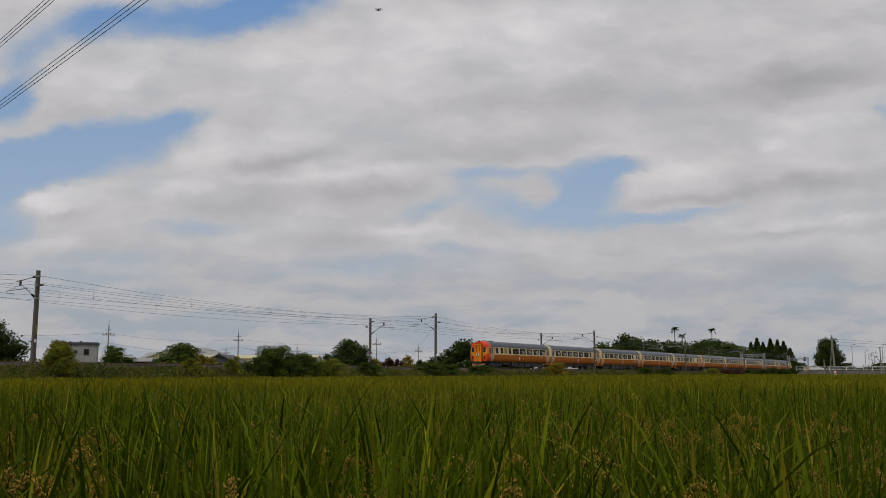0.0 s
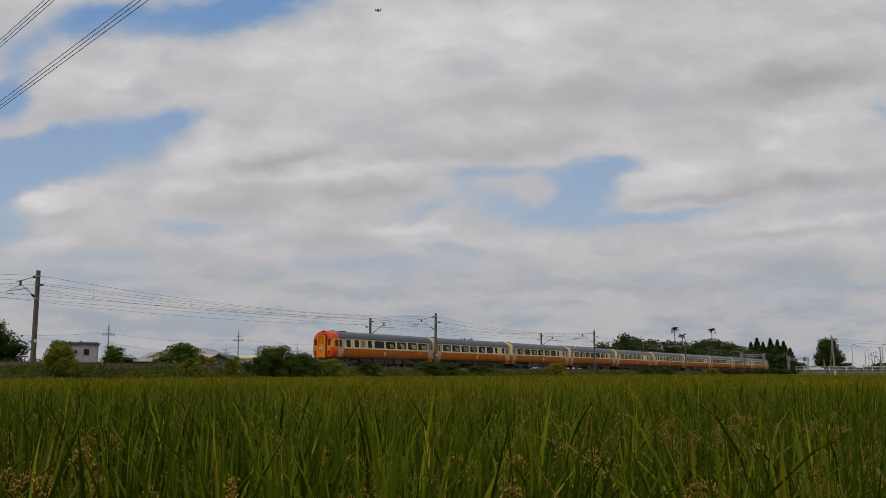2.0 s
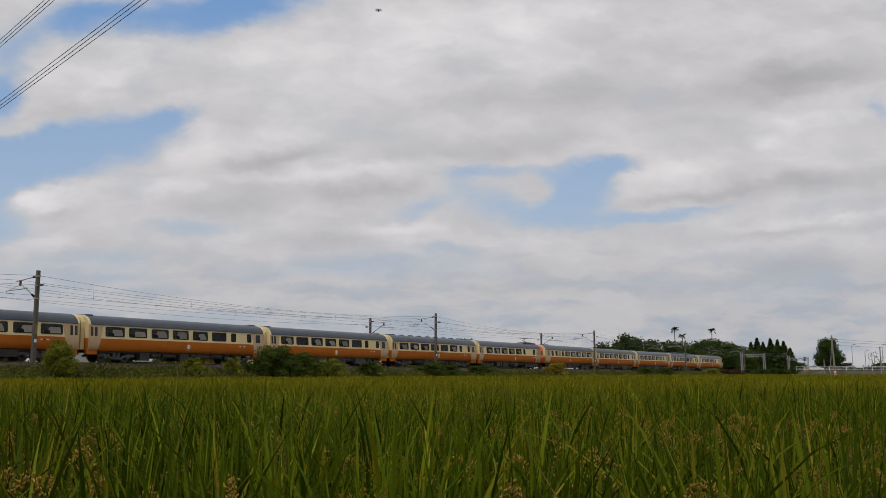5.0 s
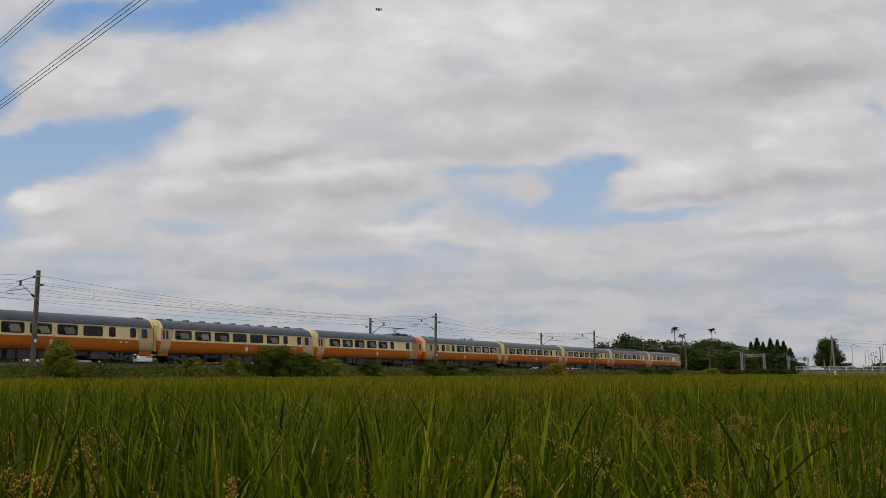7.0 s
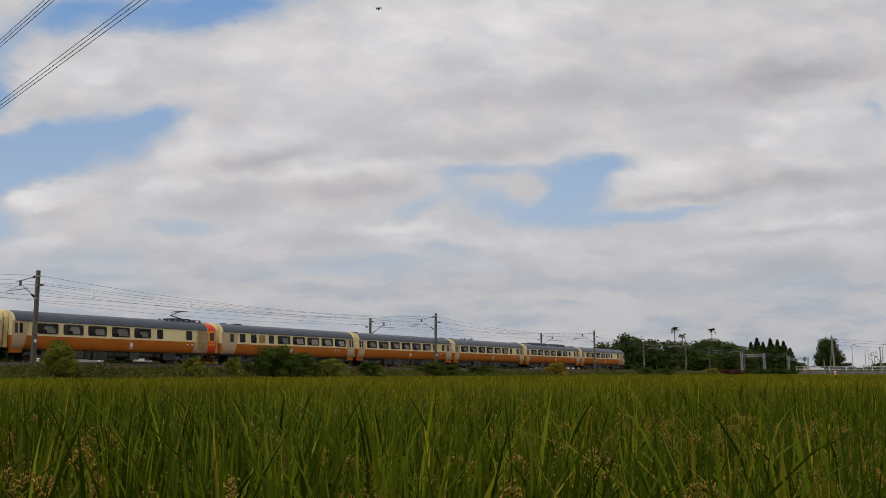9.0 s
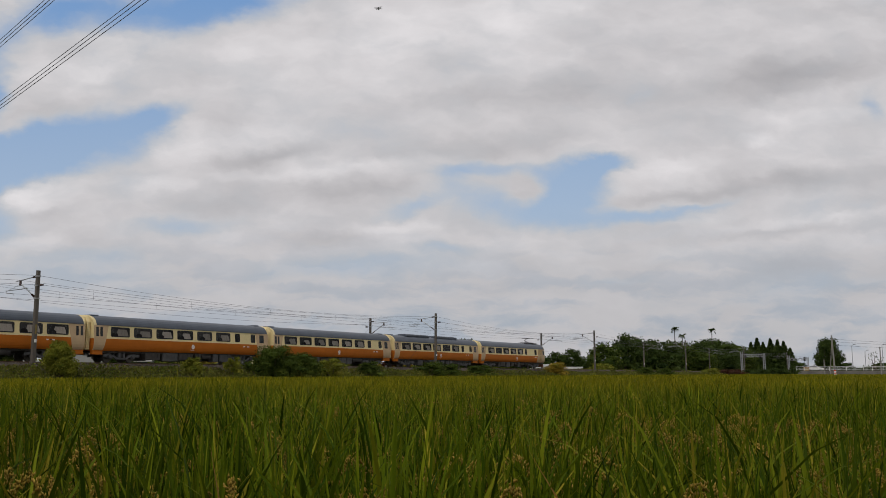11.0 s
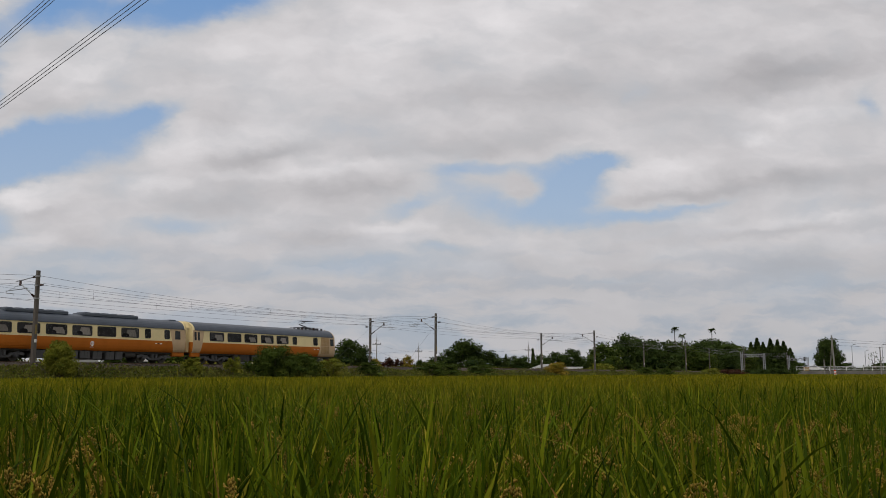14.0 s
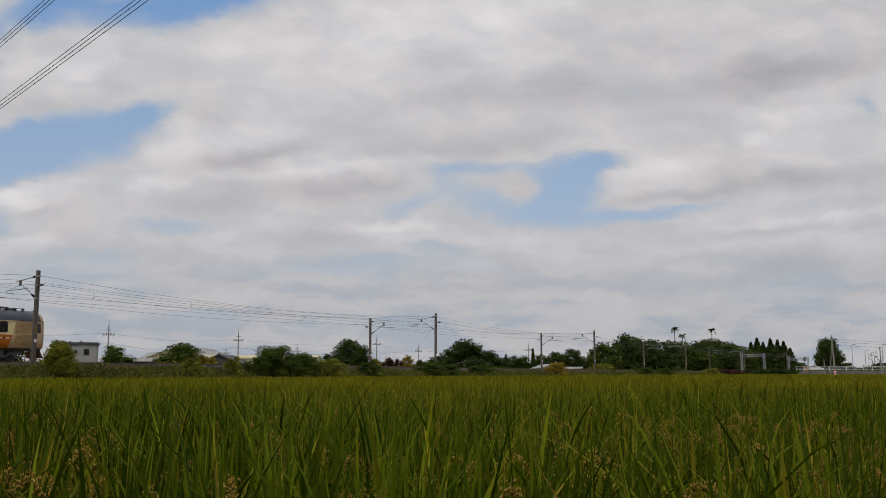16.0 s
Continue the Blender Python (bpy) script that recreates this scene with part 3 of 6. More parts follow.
def undergear(car, seed):
    rnd = random.Random(seed)
    bm = bmesh.new()
    box(bm, -9.6, -1.1, 0.78, 9.6, 1.1, 0.96)
    box(bm, -5.0, -0.4, 0.62, 5.0, 0.4, 0.80)
    for k in range(9):
        x = -4.9 + k * 1.2
        tube(bm, (x, -1.25, 0.88), (x, 1.25, 0.88), 0.05, seg=6)
    part("underframe", bm, M_UNDER, car)
    for x in (-6.8, 6.8):
        bm = bmesh.new()
        bogie_frame(bm, x)
        part("bogie", bm, M_BOGIE, car, "dusty grey steel bogie frame")
        for ax in (-1.1, 1.1):
            ws = part("wheelset", wheelset(), M_WHEEL, car, "worn steel wheels on an axle")
            ws.location = (x + ax, 0, WHEEL_R)
            WHEELS.append(ws)
    x = -4.6
    while x < 4.2:
        w = rnd.uniform(0.5, 1.7)
        kind = rnd.random()
        for s in (-1, 1):
            bm = bmesh.new()
            if kind < 0.65:
                box(bm, x, s * 0.55, rnd.uniform(0.18, 0.30), x + w, s * 1.22, 0.86, 0.03)
                for j in range(int(w / 0.3)):
                    box(bm, x + 0.08 + 0.3 * j, s * 1.2, 0.48, x + 0.26 + 0.3 * j, s * 1.245, 0.78)
                part("equipment_box", bm, M_BOX if rnd.random() < 0.6 else M_UNDER, car)
            else:
                tube(bm, (x, s * 0.95, 0.62), (x + w, s * 0.95, 0.62), 0.2, seg=12)
                for j in (0.2, 0.8):
                    tube(bm, (x + w * j - 0.03, s * 0.95, 0.62), (x + w * j + 0.03, s * 0.95, 0.62), 0.22, seg=12)
                    box(bm, x + w * j - 0.03, s * 0.8, 0.6, x + w * j + 0.03, s * 1.1, 0.9)
                part("air_tank", bm, M_UNDER, car)
        x += w + rnd.uniform(0.08, 0.4)


def gangway(car, x, d):
    """The cream bellows hood between two cars."""
    bm = bmesh.new()
    for k in range(3):
        a = x + d * (0.02 + 0.11 * k)
        ring = [(y, z) for y, z in ((-0.98, 1.0), (-0.98, 3.2), (-0.78, 3.55), (-0.4, 3.72), (0.4, 3.72), (0.78, 3.55), (0.98, 3.2), (0.98, 1.0))]
        loft(bm, [[(a + e, y * g, 1.0 + (z - 1.0) * g) for y, z in ring] for e, g in ((0, 0.96), (d * 0.05, 1.0), (d * 0.1, 0.96))])
    part("gangway_bellows", bm, M_CREAM, car, "cream gangway hood")
    bm = bmesh.new()
    box(bm, x - 0.02 if d > 0 else x - 0.4, -0.16, 0.72, x + 0.4 if d > 0 else x + 0.02, 0.16, 0.98, 0.03)
    part("coupler", bm, M_UNDER, car)


def end_door(car, x0, x1, slots):
    for side in (-1, 1):
        bm = bmesh.new()
        if x0 < 0:
            plate(bm, x0, x1 + 0.42, 0.95, 2.93, side, 0.012, 0.03, lean=-0.42)
        else:
            plate(bm, x0 - 0.42, x1, 0.95, 2.93, side, 0.012, 0.03, lean0=0.42)
        dr = part("door", bm, M_BEIGE, car, "beige folding end door")
        for a, b in slots:
            bm = bmesh.new()
            plate(bm, a, b, 2.05, 2.78, side, 0.02, 0.02)
            part("door_window", bm, M_GLASS, dr, "narrow dark glass")
        bm = bmesh.new()
        box(bm, x0, side * 1.0, 0.62, x1, side * 1.30, 0.93)
        part("step", bm, M_ORANGE, car, "orange step box under the door")


def markings(car, x, seed):
    for side in (-1, 1):
        y0 = side * (side_y(1.45) + 0.004)
        bm = bmesh.new()
        k = 18
        rings = []
        for o, r in ((0.0, 1.0), (0.008, 1.0), (0.008, 0.70), (0.0, 0.70)):
            rings.append([bm.verts.new((x + 0.17 * r * math.cos(2 * math.pi * q / k), y0 + side * o, 1.45 + 0.20 * r * math.sin(2 * math.pi * q / k))) for q in range(k)])
        for p, q in zip(rings, rings[1:]):
            for c in range(k):
                bm.faces.new((p[c], p[(c + 1) % k], q[(c + 1) % k], q[c]))
        emblem = part("emblem", bm, M_WHITE, car, "white round emblem")
        for a, b, c, d in ((-0.03, 0.03, -0.15, 0.15), (-0.10, 0.10, 0.03, 0.07), (-0.10, 0.10, -0.07, -0.03)):
            bm = bmesh.new()
            box(bm, x + a, y0 - 0.005, 1.45 + c, x + b, y0 + 0.005, 1.45 + d)
            part("bar", bm, M_WHITE, emblem)
        for a, w, z, h, paint in ((x - 0.22, 0.40, 1.16, 0.035, M_WHITE), (6.5, 0.20, 1.60, 0.08, M_WHITE), (6.78, 0.14, 1.60, 0.08, M_RUBBER), (7.0, 0.24, 1.60, 0.08, M_WHITE)):
            bm = bmesh.new()
            y = side * (side_y(z) + 0.004)
            box(bm, a, y - 0.005, z, a + w, y + 0.005, z + h)
            part("lettering", bm, paint, car, "small painted bar")


def car_base(n, kind, label):
    car = empty("railcar", line_pose(s_start(n)))
    tagged(car, label, "railway carriage", group="carriages of the train")
    car["number"] = n
    a, b = -CAR_LEN / 2 + (0.3 if kind == "driving_red" else 0), CAR_LEN / 2
    bm = bmesh.new()
    shell(bm, a, b, 0.92, 1.88)
    part("lower_side", bm, M_ORANGE, car, "orange-brown lower body")
    bm = bmesh.new()
    shell(bm, a, b, 1.88, 2.95)
    part("upper_side", bm, M_CREAM, car, "cream upper body")
    bm = bmesh.new()
    ra, rb = a + (0.8 if kind == "driving_red" else 0.25), b - (0.9 if kind == "motor_red" else 0.12)
    shell(bm, ra, rb, 2.95, 3.75, inset=-0.012)
    part("roof", bm, M_ROOF, car, "dark grey curved roof", smooth=False)
    for s in (-1, 1):
        bm = bmesh.new()
        box(bm, ra, s * 1.35, 2.93, rb, s * 1.385, 2.97)
        part("gutter", bm, M_ROOF, car)
    for e, d in ((a, ra), (b, rb)):
        bm = bmesh.new()
        shell(bm, min(e, d), max(e, d), 2.95, 3.735)
        part("roof_end", bm, M_CREAM, car, "cream rounded roof end")
    undergear(car, 40 + n)
    return car


BIG = (2.07, 2.80)


def s_start(n, t=0.0):
    return 108.34 + PITCH_CAR * n + CAR_MID - 16.711 * t - 0.01285 * t * t


def both(car, spans, z=BIG):
    for a, b in spans:
        for side in (-1, 1):
            window(car, a - CAR_MID, b - CAR_MID, z[0], z[1], side)


TRAILER = [(1.2, 2.98), (3.45, 5.23), (5.75, 7.5), (8.0, 9.72), (10.25, 11.95), (12.5, 14.2), (14.85, 15.42), (16.9, 17.42)]


def trailer_car(n, vents=0):
    car = car_base(n, "trailer", "cream and orange-brown railway carriage with a grey roof")
    both(car, TRAILER)
    end_door(car, -9.78, -8.85, [(-9.6, -9.36), (-9.22, -8.98)])
    end_door(car, 8.5, 9.78, [(8.62, 9.2)])
    gangway(car, -9.8, -1)
    gangway(car, 9.8, 1)
    markings(car, 0.38, n)
    if vents:
        for k in range(9 if vents == 1 else 2):
            bm = bmesh.new()
            if vents == 1:
                x = -8.0 + 1.9 * k
                box(bm, x, -0.28, 3.68, x + 0.42, 0.28, 3.86, 0.05)
            else:
                x = -6.6 + 6.6 * k
                box(bm, x, -0.8, 3.60, x + 5.2, 0.8, 3.88, 0.06)
                for j in range(6):
                    box(bm, x + 0.2 + 0.85 * j, -0.5, 3.87, x + 0.75 + 0.85 * j, 0.5, 3.95, 0.02)
            part("roof_unit", bm, M_ROOF, car, "grey rooftop cooling unit")
    for x in (-9.1, 9.1):
        bm = bmesh.new()
        box(bm, x - 0.35, -0.5, 3.66, x + 0.35, 0.5, 3.80, 0.05)
        part("roof_vent", bm, M_ROOF, car)
    return car


def cab_front(car, e, d, paint, door_paint):
    """The rounded driving end at x = e, facing d."""
    bm = bmesh.new()
    secs = []
    for t, g in ((-0.85 if paint is M_RED else -0.12, 1.0), (0.0, 0.995), (0.14, 0.97), (0.24, 0.90), (0.30, 0.80)):
        ring = []
        for y, z in [(-y, z) for y, z in HALF] + [(y, z) for y, z in HALF[::-1][1:]]:
            zz = 0.92 + (z - 0.92) * (1 - (1 - g) * 0.75)
            ring.append((e + d * t, y * g * 1.006, zz + (0.008 if t < 0.1 else 0)))
        secs.append(ring)
    loft(bm, secs)
    cab = part("cab", bm, paint, car, "vermilion driving cab" if paint is M_RED else "beige driving cab")
    x = e + d * 0.31
    red = paint is M_RED

    def arch(w, z0, z1, r):
        top = [(w - r + r * math.cos(radians(18 * k)), z1 - r + r * math.sin(radians(18 * k))) for k in range(6)]
        return [(w, z0)] + top + [(-y, z) for y, z in top[::-1]] + [(-w, z0)]

    def solid(ring, a, b):
        m = bmesh.new()
        loft(m, [[(x + d * o, y, z) for y, z in ring] for o in (a, b)])
        return m
    # black arch a little wider than the door frame
    part("door_rim", solid(arch(0.62, 0.9, 3.36, 0.34), -0.04, 0.10), M_RUBBER, car, "black rim round the gangway")
    dr = part("gangway_door", solid(arch(0.40, 0.92, 3.18, 0.2), 0.0, 0.13), door_paint, car, "amber gangway door" if red else "cream gangway door")
    bm = bmesh.new()
    outer, inner = arch(0.55, 0.86, 3.30, 0.28), arch(0.38, 0.98, 3.14, 0.18)
    rings = [[bm.verts.new((x + d * o, y, z)) for y, z in r] for o, r in ((0.08, outer), (0.26, outer), (0.26, inner), (0.08, inner))]
    for p, q in zip(rings, rings[1:]):
        for k in range(len(p)):
            bm.faces.new((p[k], p[(k + 1) % len(p)], q[(k + 1) % len(p)], q[k]))
    part("door_frame", bm, door_paint, dr, "thick rounded door frame")
    for y0, y1 in ((-0.34, -0.05), (0.05, 0.34)):
        bm = bmesh.new()
        box(bm, min(x + d * 0.13, x + d * 0.15), y0, 1.1, max(x + d * 0.13, x + d * 0.15), y1, 3.0, 0.008)
        part("door_panel", bm, door_paint, dr)
    bm = bmesh.new()
    box(bm, min(x + d * 0.145, x + d * 0.158), -0.28, 2.3, max(x + d * 0.145, x + d * 0.158), -0.10, 2.9)
    box(bm, min(x + d * 0.145, x + d * 0.158), 0.10, 2.3, max(x + d * 0.145, x + d * 0.158), 0.28, 2.9)
    part("door_window", bm, M_GLASS if not red else M_ORANGE, dr)
    bm = bmesh.new()
    box(bm, min(x + d * 0.15, x + d * 0.33), -0.17, 1.60, max(x + d * 0.15, x + d * 0.33), 0.17, 2.05, 0.05)
    lamp = part("lamp_box", bm, M_WHITE, dr, "white and silver lamp box")
    for z in (1.72, 1.96):
        bm = bmesh.new()
        tube(bm, (x + d * 0.32, 0, z), (x + d * 0.35, 0, z), 0.085, seg=14)
        part("lens", bm, M_GLASS, lamp)
    if red:
        # the amber field round the windows, between the red dome and the red apron
        bm = bmesh.new()
        stations = ((-0.84, 1.0), (0.0, 0.995), (0.14, 0.97), (0.24, 0.90), (0.30, 0.80))
        rows = []
        for z in (2.02, 2.3, 2.6, 2.93):
            row = []
            for sd, order in ((-1, stations), (1, stations[::-1])):
                for t, g in order:
                    zz = 0.92 + (z - 0.92) * (1 - (1 - g) * 0.75)
                    row.append(bm.verts.new((e + d * (t + 0.012), sd * (side_y(z) * g * 1.006 + 0.012), zz)))
            rows.append(row)
        for p, q in zip(rows, rows[1:]):
            for k in range(len(p) - 1):
                bm.faces.new((p[k], p[k + 1], q[k + 1], q[k]))
        part("window_band", bm, M_AMBER, car, "amber band round the cab windows")
    if paint is M_RED:
        for z in (1.62, 1.84):
            for sd in (-1, 1):
                bm = bmesh.new()
                loft(bm, [[(e + d * 0.325, sd * 0.52, z - 0.28), (e + d * 0.325, sd * 1.08, z), (e + d * 0.325, sd * 1.08, z + 0.14), (e + d * 0.325, sd * 0.52, z - 0.14)],
                          [(e + d * 0.25, sd * 0.52, z - 0.28), (e + d * 0.25, sd * 1.08, z), (e + d * 0.25, sd * 1.08, z + 0.14), (e + d * 0.25, sd * 0.52, z - 0.14)]])
                part("chevron", bm, M_AMBER, car, "amber painted stripe")
                bm = bmesh.new()
                plate(bm, e - d * 0.80, e + d * 0.02, z, z + 0.13, sd, 0.02, 0.02)
                part("stripe", bm, M_AMBER, car, "amber painted stripe")
    for y in (-0.92, 0.92):
        bm = bmesh.new()
        box(bm, min(e + d * 0.20, e + d * 0.325), y - 0.24, 2.12, max(e + d * 0.20, e + d * 0.325), y + 0.24, 2.85, 0.06)
        part("cab_window", bm, M_GLASS, car, "dark cab windscreen")
        bm = bmesh.new()
        tube(bm, (e + d * 0.2, y, 1.5), (e + d * 0.36, y, 1.5), 0.12, seg=12)
        tube(bm, (e + d * 0.2, y, 1.22), (e + d * 0.34, y, 1.22), 0.07, seg=12)
        part("headlight", bm, M_GLASS, car)
    bm = bmesh.new()
    tube(bm, (e + d * 0.0, 0, 3.66), (e + d * 0.25, 0, 3.60), 0.13, seg=12)
    part("roof_lamp", bm, M_RUBBER, car)
    bm = bmesh.new()
    loft(bm, [[(x + d * 0.15, -1.0, 0.25), (x + d * 0.15, 1.0, 0.25), (x - d * 0.1, 1.0, 0.68), (x - d * 0.1, -1.0, 0.68)],
              [(x + d * 0.19, -1.0, 0.25), (x + d * 0.19, 1.0, 0.25), (x - d * 0.06, 1.0, 0.68), (x - d * 0.06, -1.0, 0.68)]])
    part("pilot_plate", bm, M_PILOT, car, "faded orange obstacle guard")
    bm = bmesh.new()
    box(bm, min(x - d * 0.2, x + d * 0.45), -0.2, 0.6, max(x - d * 0.2, x + d * 0.45), 0.2, 0.95, 0.03)
    part("coupler", bm, M_UNDER, car)
    for y in (-0.7, 0.7):
        bm = bmesh.new()
        tube(bm, (x, y, 0.98), (x + d * 0.12, y, 0.5), 0.045, seg=6)
        part("air_hose", bm, M_RUBBER, car)
    for side in (-1, 1):
        bm = bmesh.new()
        xx = e - d * 0.38
        plate(bm, xx - 0.27, xx + 0.27, 2.08, 2.76, side, 0.022, 0.02)
        part("cab_side_window", bm, M_GLASS, car, "dark cab side window")
    return cab


DRIVER = [(1.94, 2.60), (3.40, 4.09), (5.82, 6.47), (7.07, 8.85), (9.26, 11.05), (11.49, 13.28), (13.74, 15.53), (15.93, 17.72)]


def slanted_panel(car, x0, x1, lean):
    for side in (-1, 1):
        bm = bmesh.new()
        plate(bm, x0, x1, 0.94, 2.93, side, 0.012, 0.03, lean)
        part("cab_panel", bm, M_BEIGE, car, "beige slanted livery panel")


def driving_car(n, red):
    car = car_base(n, "driving_red" if red else "driving", "cream and orange-brown driving carriage with a " + ("vermilion cab" if red else "beige end"))
    both(car, DRIVER)
    if red:
        cab_front(car, -9.55, -1, M_RED, M_AMBER)
    else:
        gangway(car, -9.8, -1)
    slanted_panel(car, (-8.9 if red else -9.75), -7.6, -0.55)
    for side in (-1, 1):
        bm = bmesh.new()
        plate(bm, -8.72, -8.28, 2.05, 2.78, side, 0.02, 0.02)
        part("door_window", bm, M_GLASS, car)
        bm = bmesh.new()
        plate(bm, -4.93, -4.1, 2.07, 2.80, side, 0.012, 0.02)
        for k in range(8):
            z = 2.1 + 0.085 * k
            plate(bm, -4.9, -4.13, z, z + 0.04, side, 0.03, 0.02)
        part("vent_grille", bm, M_OCHRE, car, "ochre ventilation louvre")
    end_door(car, 8.75, 9.78, [(9.0, 9.22), (9.4, 9.62)])
    gangway(car, 9.8, 1)
    markings(car, -0.35, n)
    bm = bmesh.new()
    box(bm, -8.5, -0.25, 3.70, -8.1, 0.25, 3.82, 0.03)
    part("roof_vent", bm, M_ROOF, car)
    bm = bmesh.new()
    box(bm, -7.0, -0.35, 3.70, -6.3, 0.35, 3.84, 0.03)
    part("roof_vent", bm, M_ROOF, car)
    return car


MOTOR = [(1.62, 3.32), (3.80, 5.50), (5.97, 7.62), (8.16, 9.85), (10.35, 12.0), (12.68, 13.27), (15.85, 16.47)]


def pantograph(car, x):
    pan = part("pantograph", bmesh.new(), M_WIRE, car, "dark folding pantograph on white insulators")
    for px in (x - 0.9, x + 0.9):
        for y in (-0.55, 0.55):
            bm = bmesh.new()
            tube(bm, (px, y, 3.6), (px, y, 3.88), 0.08, 0.06, seg=8)
            for k in range(3):
                tube(bm, (px, y, 3.68 + 0.06 * k), (px, y, 3.70 + 0.06 * k), 0.12, seg=8)
            part("insulator", bm, M_INSUL, pan, "brown ribbed insulator")
    bm = bmesh.new()
    for y in (-0.55, 0.55):
        tube(bm, (x - 1.0, y, 3.90), (x + 1.0, y, 3.90), 0.035, seg=6)
    for px in (x - 0.9, x + 0.9):
        tube(bm, (px, -0.6, 3.90), (px, 0.6, 3.90), 0.035, seg=6)
    tube(bm, (x + 0.7, 0, 3.92), (x - 0.75, 0, 4.20), 0.05, seg=6)
    tube(bm, (x - 0.75, 0, 4.20), (x + 0.35, 0, 4.56), 0.035, seg=6)
    tube(bm, (x + 0.35, -0.5, 4.56), (x + 0.35, 0.5, 4.56), 0.025, seg=6)
    for dx in (-0.18, 0.18):
        for y0, y1, z0, z1 in ((-0.9, -0.6, 4.52, 4.60), (-0.6, 0.6, 4.60, 4.60), (0.6, 0.9, 4.60, 4.52)):
            tube(bm, (x + 0.35 + dx, y0, z0), (x + 0.35 + dx, y1, z1), 0.025, seg=6)
    tube(bm, (x + 0.1, -0.3, 4.59), (x + 0.6, -0.3, 4.59), 0.02, seg=5)
    tube(bm, (x + 0.1, 0.3, 4.59), (x + 0.6, 0.3, 4.59), 0.02, seg=5)
    part("arm", bm, M_WIRE, pan)


def motor_car(n, red):
    car = car_base(n, "motor_red" if red else "motor", "cream and orange-brown motor carriage with a roof pantograph")
    both(car, MOTOR)
    end_door(car, -9.78, -8.85, [(-9.6, -9.36), (-9.22, -8.98)])
    gangway(car, -9.8, -1)
    cab_front(car, 9.8, 1, M_RED if red else M_BEIGE, M_AMBER if red else M_CREAM)
    if red:
        gangway(car, 10.05, 1)
    for side in (-1, 1):
        bm = bmesh.new()
        plate(bm, 7.75, 9.75 if not red else 8.95, 0.94, 2.93, side, 0.010, 0.02, lean0=-0.55)
        part("livery_panel", bm, M_BEIGE, car, "beige slanted livery panel")
        for x0, x1, z0, z1 in ((7.72, 8.24, 2.05, 2.86), (8.30, 8.86, 2.05, 2.86), (7.72, 8.24, 1.2, 1.96), (8.30, 8.86, 1.2, 1.96)):
            bm = bmesh.new()
            for q in range(9):
                z = z0 + (z1 - z0) * q / 9
                plate(bm, x0, x1, z, z + 0.045, side, 0.032, 0.02)
            for a in (x0 - 0.03, x1):
                plate(bm, a, a + 0.03, z0, z1, side, 0.036, 0.02)
            part("side_grille", bm, M_GRILLE, car, "tan louvred equipment grille")
        bm = bmesh.new()
        plate(bm, 6.95, 7.6, 2.84, 2.90, side, 0.03, 0.02)
        part("rain_strip", bm, M_CREAM, car)
    markings(car, 0.67, n)
    pantograph(car, 6.5)
    bm = bmesh.new()
    for k in range(7):
        x = 5.0 + 0.62 * k
        for y in (-0.5, 0.5):
            tube(bm, (x, y, 3.6), (x, y, 3.86), 0.08, 0.06, seg=8)
            tube(bm, (x, y, 3.72), (x, y, 3.76), 0.13, seg=8)
            tube(bm, (x, y, 3.81), (x, y, 3.85), 0.13, seg=8)
    for y in (-0.5, 0.5):
        tube(bm, (4.9, y, 3.87), (8.85, y, 3.87), 0.02, seg=6)
    box(bm, 7.6, -0.3, 3.68, 8.3, 0.3, 3.86, 0.04)
    part("roof_gear", bm, M_WIRE, car, "dark roof insulators and busbars")
    return car


TRAIN = [driving_car(0, True), trailer_car(1), trailer_car(2), trailer_car(3, 1), motor_car(4, True),
         driving_car(5, False), trailer_car(6), trailer_car(7), trailer_car(8, 2), motor_car(9, False)]
